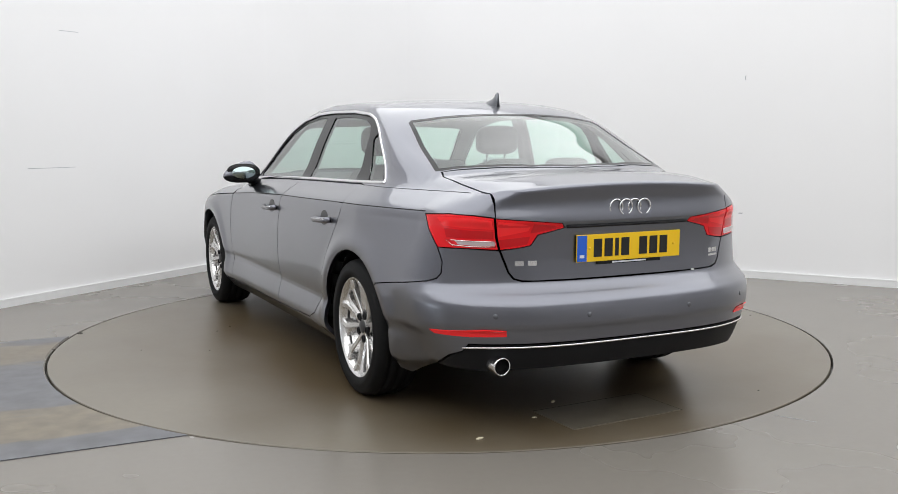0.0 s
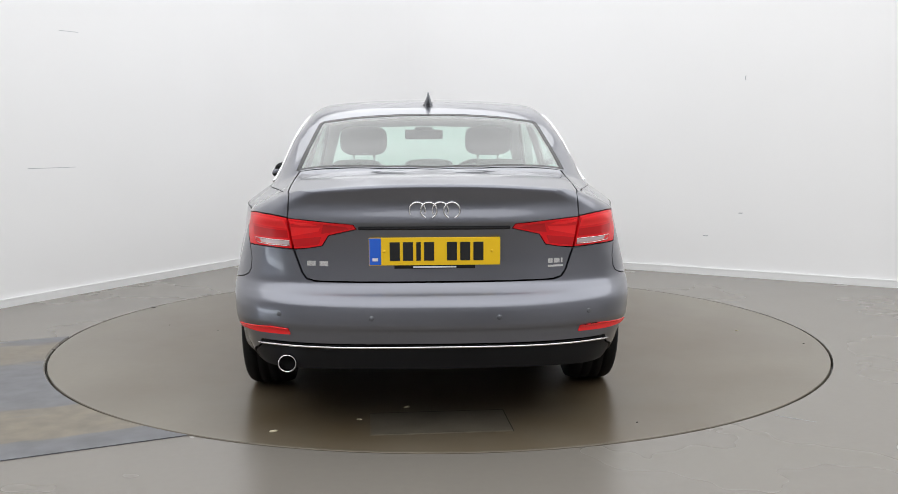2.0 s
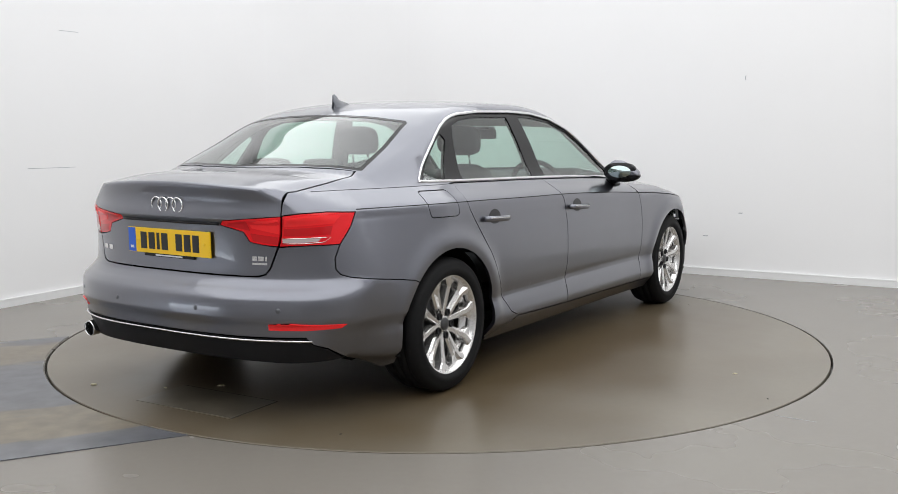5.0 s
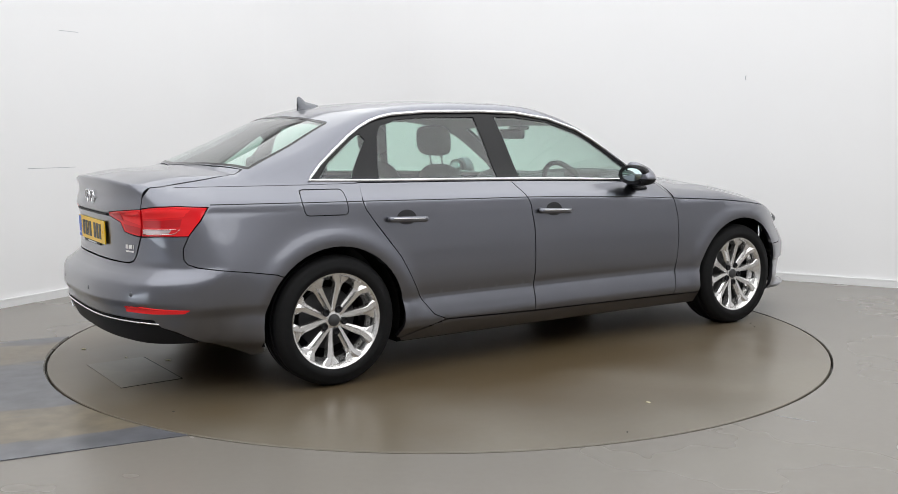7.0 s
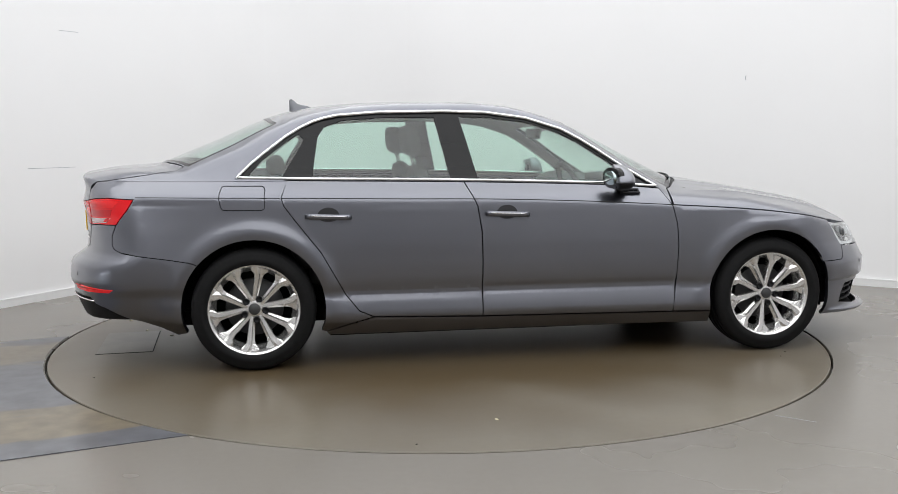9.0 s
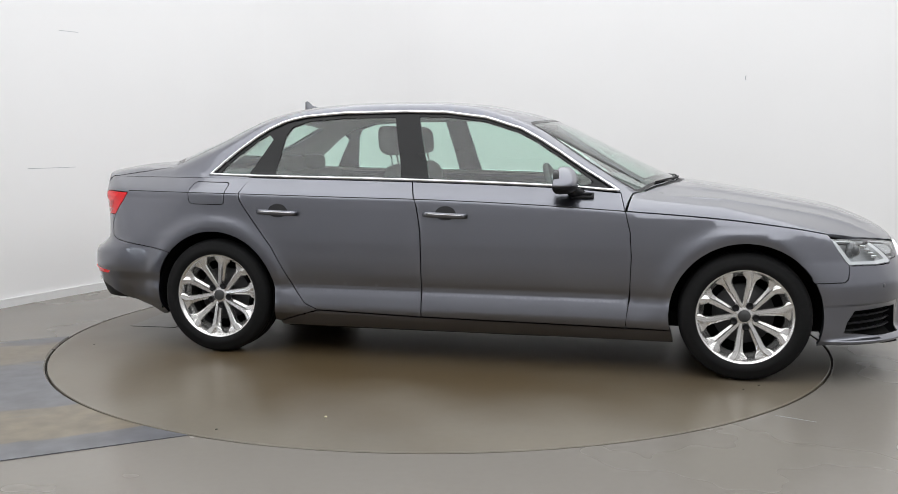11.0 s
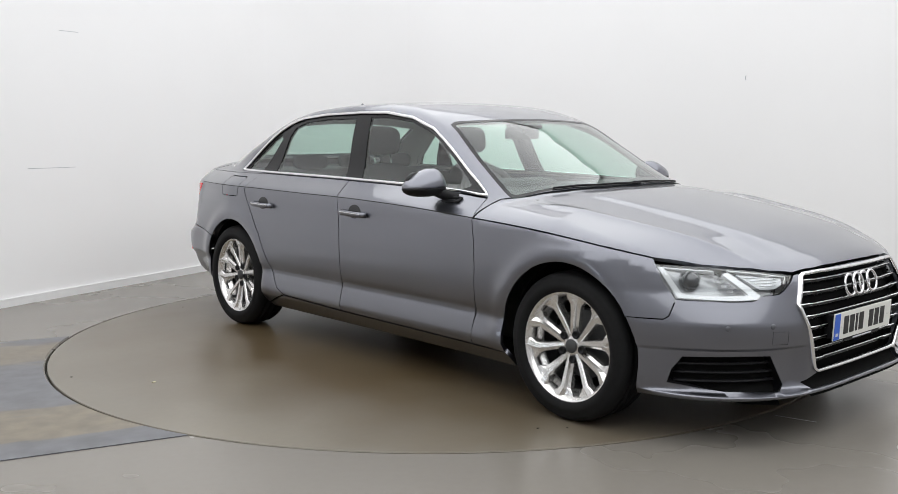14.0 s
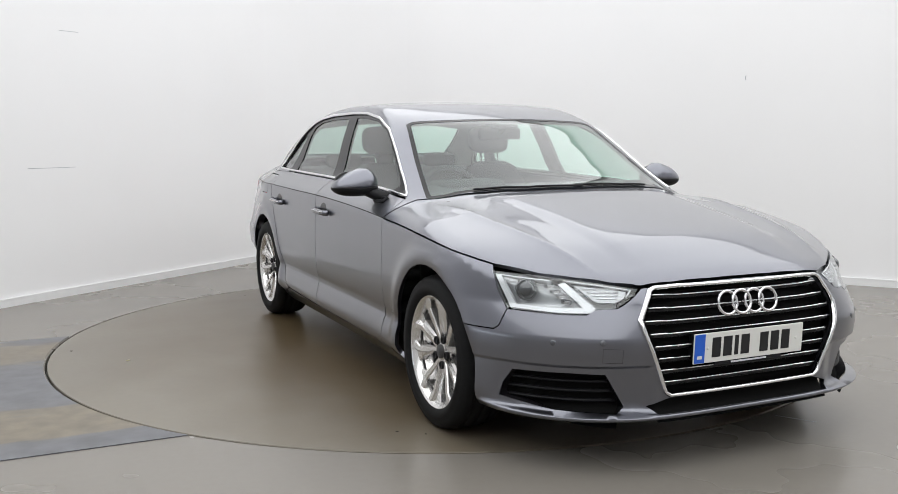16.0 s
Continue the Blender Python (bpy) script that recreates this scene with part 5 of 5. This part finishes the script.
    # front bumper with openings
    intake = [F(0.575, 0.352), F(0.68, 0.356), FX(1.925, 0.352), FX(1.89, 0.30), FX(1.875, 0.250), F(0.72, 0.222), F(0.54, 0.216), F(0.508, 0.235)]
    low_slot = [F(0, 0.260), F(0.345, 0.260), F(0.43, 0.236), F(0.40, 0.213), F(0, 0.213)]
    bumper = [F(0, 0.672), F(0.15, 0.671), F(0.30, 0.668), F(0.43, 0.657), F(0.462, 0.632), F(0.505, 0.602), F(0.53, 0.590), F(0.60, 0.585), F(0.628, 0.568), F(0.70, 0.566), FX(1.890, 0.572),
              FX(1.882, 0.510), FX(1.865, 0.497), FX(1.726, 0.496)] + [FX(x, z) for x, z in arch(WHEEL_X, 28, -22)] + [FX(1.80, 0.188), F(0.66, 0.188), F(0.4, 0.187), F(0, 0.187)]
    panel("front_bumper", [skin("front", flip(bumper), [flip(grille), intake, [(-a, z) for a, z in intake], flip(low_slot)], step=0.022, rows=[(lambda a, z=z: z + 0 * a, 0.0) for z in (0.191, 0.196, 0.202, 0.207, 0.212, 0.374, 0.380, 0.386, 0.393)])], PAINT, car)
    # roof, pillars
    upper = [(-1.932, 0), (-1.905, 0.22), (-1.84, 0.42), (-1.757, 0.592), (-1.80, 0.602), (-2.0, 0.602), (-2.15, 0.597)] + [tuple(rear_pt(0.588, 0.972)[:2])] + \
        [on_top(x, 0.972) for x in np.linspace(-2.10, -1.26, 14)] + [on_top(x, z) for x, z in along(belt, -1.228, 0.80, 14, -0.002)] + [on_top(0.826, 0.835), (0.855, 0.74), (0.895, 0.67), (0.918, 0.635), (1.005, 0.455), (1.066, 0.26), (1.093, 0)]
    win = [on_top(x, z) for x, z in dlo_loop]
    holes = [mirrored_loop(screen), mirrored_loop(back_glass), win, [(x, -y) for x, y in win]]
    panel("roof", [skin("top", mirrored_loop(upper), holes, step=0.028, gap=0)], PAINT, car)
    panel("windscreen", [skin("top", mirrored_loop(screen), step=0.04, lift=-0.002, gap=0, rim=0.004)], GLASS, car).visible_shadow = False
    panel("rear_window", [skin("top", mirrored_loop(back_glass), step=0.04, lift=-0.002, gap=0, rim=0.004)], GLASS, car).visible_shadow = False
    glass_border("screen_border", mirrored_loop(screen), 0.022, car)
    glass_border("rear_window_border", mirrored_loop(back_glass), 0.020, car)
    # boot lid in one sheet from the deck over the lip to the bumper
    lid = [B(top_pt(-1.938, 0)), B(top_pt(-1.912, 0.22)), B(top_pt(-1.85, 0.42)), B(top_pt(-1.762, 0.585)), B(top_pt(-1.80, 0.598)), B(top_pt(-2.0, 0.598)), B(top_pt(-2.15, 0.593))] + \
        [B(rear_pt(y, z)) for y, z in ((0.583, 0.97), (0.583, 0.93), (0.586, 0.876), (0.45, 0.865), (0.322, 0.853), (0.308, 0.834), (0.42, 0.808), (0.447, 0.766), (0.50, 0.756), (0.562, 0.748), (0.548, 0.71), (0.53, 0.66), (0.512, 0.637), (0.48, 0.628), (0.36, 0.627), (0.24, 0.6265), (0.12, 0.626), (0.0, 0.626))]
    lid = [(a, max(y, 0)) for a, y in lid]
    lid[0], lid[-1] = (lid[0][0], 0), (lid[-1][0], 0)
    panel("boot_lid", [skin("boot", mirrored_loop(lid), step=0.024)], PAINT, car)
    # rear bumper, dark valance below it
    rb = [R(0, 0.622), R(0.12, 0.622), R(0.24, 0.6225), R(0.36, 0.623), R(0.482, 0.624), R(0.515, 0.634), R(0.534, 0.66), R(0.552, 0.71), R(0.566, 0.748), R(0.68, 0.756), RX(-2.085, 0.758), RX(-2.108, 0.70), RX(-2.108, 0.655), RX(-2.095, 0.634), RX(-2.06, 0.62), RX(-1.90, 0.596), RX(-1.72, 0.570)] + \
        [RX(x, z) for x, z in arch(-WHEEL_X, 139, 200)] + [RX(-1.80, 0.18), RX(-2.02, 0.266), RX(-2.15, 0.33), R(0.715, 0.352), R(0.70, 0.385), R(0.3, 0.388), R(0, 0.388)]
    panel("rear_bumper", [skin("rear", flip(rb), step=0.022)], PAINT, car)
    val = [R(0, 0.384), R(0.3, 0.384), R(0.70, 0.381), R(0.715, 0.35), RX(-2.15, 0.326), RX(-2.02, 0.262), R(0.62, 0.265), R(0.5, 0.27), R(0.3, 0.275), R(0, 0.275)]
    panel("rear_valance", [skin("rear", flip(val), step=0.025, lift=-0.006)], BLACK, car, "black lower rear valance")
    front_details(car, grille, intake, low_slot, flip, F, FX)
    rear_details(car, flip, R, RX)
    side_details(car, dlo, dlo_loop)
    cabin(car, upper, holes)
    return car


WHEEL_MESHES = {}


def spoke_bm():
    """One wheel spoke: slim at the hub, flaring into a wedge at the rim, with a raised ridge off its middle."""
    bm = bmesh.new()
    prof = ((0.030, 0.0125, 0.060, -0.004), (0.070, 0.0150, 0.064, -0.004), (0.120, 0.0180, 0.071, -0.002), (0.160, 0.0200, 0.078, 0.0), (0.182, 0.0240, 0.082, 0.002), (0.199, 0.0400, 0.086, 0.003), (0.208, 0.0460, 0.088, 0.003), (0.226, 0.0500, 0.092, 0.003))
    rings = []
    for r, w, y, off in prof:
        flare = max(0.0, (r - 0.16) / 0.066)
        crest = w * (0.15 - 0.55 * flare)
        rings.append([bm.verts.new((r, yo, off + q)) for q, yo in ((-w, y - 0.042), (-w, y - 0.006), (-w * 0.8, y - 0.001), (crest, y), (crest + 0.3 * (w - crest), y - 0.013), (w, y - 0.020 + 0.006 * flare), (w, y - 0.042))])
    for r0, r1 in zip(rings, rings[1:]):
        for i in range(7):
            bm.faces.new((r0[i], r0[(i + 1) % 7], r1[(i + 1) % 7], r1[i]))
    bm.faces.new(rings[0])
    bm.faces.new(rings[-1][::-1])
    bmesh.ops.recalc_face_normals(bm, faces=bm.faces)
    return bm


def build_wheel(car, x, y):
    s = 1 if y > 0 else -1
    wheel = new("wheel")
    wheel.parent = car
    wheel.matrix_basis = pose(x, y, WHEEL_Z, 0, 0, 0 if s > 0 else 180)
    tagged(wheel, "silver ten-spoke alloy wheel with a black tyre")

    def piece(name, make, material, at=None, smooth=True, label=""):
        key = name + str(smooth)
        if key in WHEEL_MESHES:
            ob = new(name, WHEEL_MESHES[key])
            ob.parent = wheel
        else:
            bm = bmesh.new()
            bm = make(bm) or bm
            ob = part(name, bm, material, wheel, "", smooth)
            WHEEL_MESHES[key] = ob.data
        if at is not None:
            ob.matrix_basis = at
        if label:
            tagged(ob, label)
        return ob
    # the local y axis points out of the car
    piece("tyre", lambda bm: lathe(bm, [(0.222, 0.050), (0.226, 0.088), (0.236, 0.104), (0.252, 0.1115), (0.268, 0.1135), (0.272, 0.1105), (0.290, 0.1095), (0.304, 0.101), (0.313, 0.086), (0.317, 0.070),
                                         (0.3185, 0.052), (0.312, 0.050), (0.312, 0.043), (0.3185, 0.041), (0.319, 0.008), (0.312, 0.006), (0.312, -0.006), (0.319, -0.008), (0.3185, -0.041), (0.312, -0.043), (0.312, -0.050), (0.3185, -0.052),
                                         (0.316, -0.075), (0.306, -0.1), (0.262, -0.112), (0.224, -0.08)], 80), TYRE, label="black rubber tyre")
    piece("rim", lambda bm: lathe(bm, [(0.211, 0.060), (0.214, 0.076), (0.221, 0.086), (0.230, 0.0985), (0.236, 0.099), (0.238, 0.093), (0.228, 0.06)], 80), ALLOY)
    # barrel and brake disc are darkened to hold the shade behind the spokes
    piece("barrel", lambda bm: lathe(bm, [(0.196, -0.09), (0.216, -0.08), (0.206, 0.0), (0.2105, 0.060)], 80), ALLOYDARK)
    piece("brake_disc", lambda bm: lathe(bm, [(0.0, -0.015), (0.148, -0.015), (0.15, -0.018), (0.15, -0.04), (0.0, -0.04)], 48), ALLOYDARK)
    piece("rim_step", lambda bm: lathe(bm, [(0.193, 0.018), (0.197, 0.030), (0.206, 0.040), (0.2105, 0.052)], 80), ALLOY)
    piece("barrel_shade", lambda bm: lathe(bm, [(0.0, -0.062), (0.20, -0.062), (0.20, -0.066), (0.0, -0.066)], 48), INNER)
    for k in range(10):
        a = 36 * k + 10
        flip = Matrix.Diagonal((1, 1, 1 if k % 2 else -1, 1))
        m = Matrix.Rotation(radians(a), 4, "Y") @ flip
        if k % 2:
            piece("spoke", lambda bm: spoke_bm(), ALLOY, m, False)
        else:
            key = "spoke_even"
            if key not in WHEEL_MESHES:
                bm = spoke_bm()
                bmesh.ops.transform(bm, matrix=Matrix.Diagonal((1, 1, -1, 1)), verts=bm.verts)
                bmesh.ops.recalc_face_normals(bm, faces=bm.faces)
                ob = part("spoke", bm, ALLOY, wheel, "", False)
                WHEEL_MESHES[key] = ob.data
            else:
                ob = new("spoke", WHEEL_MESHES[key])
                ob.parent = wheel
            ob.matrix_basis = Matrix.Rotation(radians(a), 4, "Y")
    piece("hub", lambda bm: lathe(bm, [(0.0, 0.061), (0.040, 0.061), (0.056, 0.052), (0.062, 0.03), (0.0, 0.02)], 40), ALLOY)
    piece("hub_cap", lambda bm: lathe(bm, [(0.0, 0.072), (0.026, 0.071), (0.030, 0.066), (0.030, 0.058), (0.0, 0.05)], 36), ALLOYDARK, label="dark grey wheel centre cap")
    for k in range(5):
        a = radians(72 * k + 28)
        piece("wheel_bolt", lambda bm: lathe(bm, [(0.0, 0.063), (0.010, 0.063), (0.012, 0.068), (0.0165, 0.068), (0.0175, 0.056), (0.0, 0.05)], 18), BLACK, Matrix.Translation((0.057 * math.cos(a), 0.001, -0.057 * math.sin(a))))
    return wheel


car = build_car()
for wx in (WHEEL_X, -WHEEL_X):
    for wy in ((0.812, -0.812) if wx > 0 else (0.770, -0.770)):
        build_wheel(car, wx, wy)


def motions():
    rows, table_rows = [], []
    for t, a in TURN:
        turn = Matrix.Rotation(radians(a), 4, "Z")
        rows.append((t, turn @ Matrix.Translation((CAR_X, CAR_Y, 0)) @ Matrix.Rotation(radians(CAR_YAW), 4, "Z")))
        table_rows.append((t, turn))
    walk(car, rows)
    walk(turntable, table_rows)


motions()
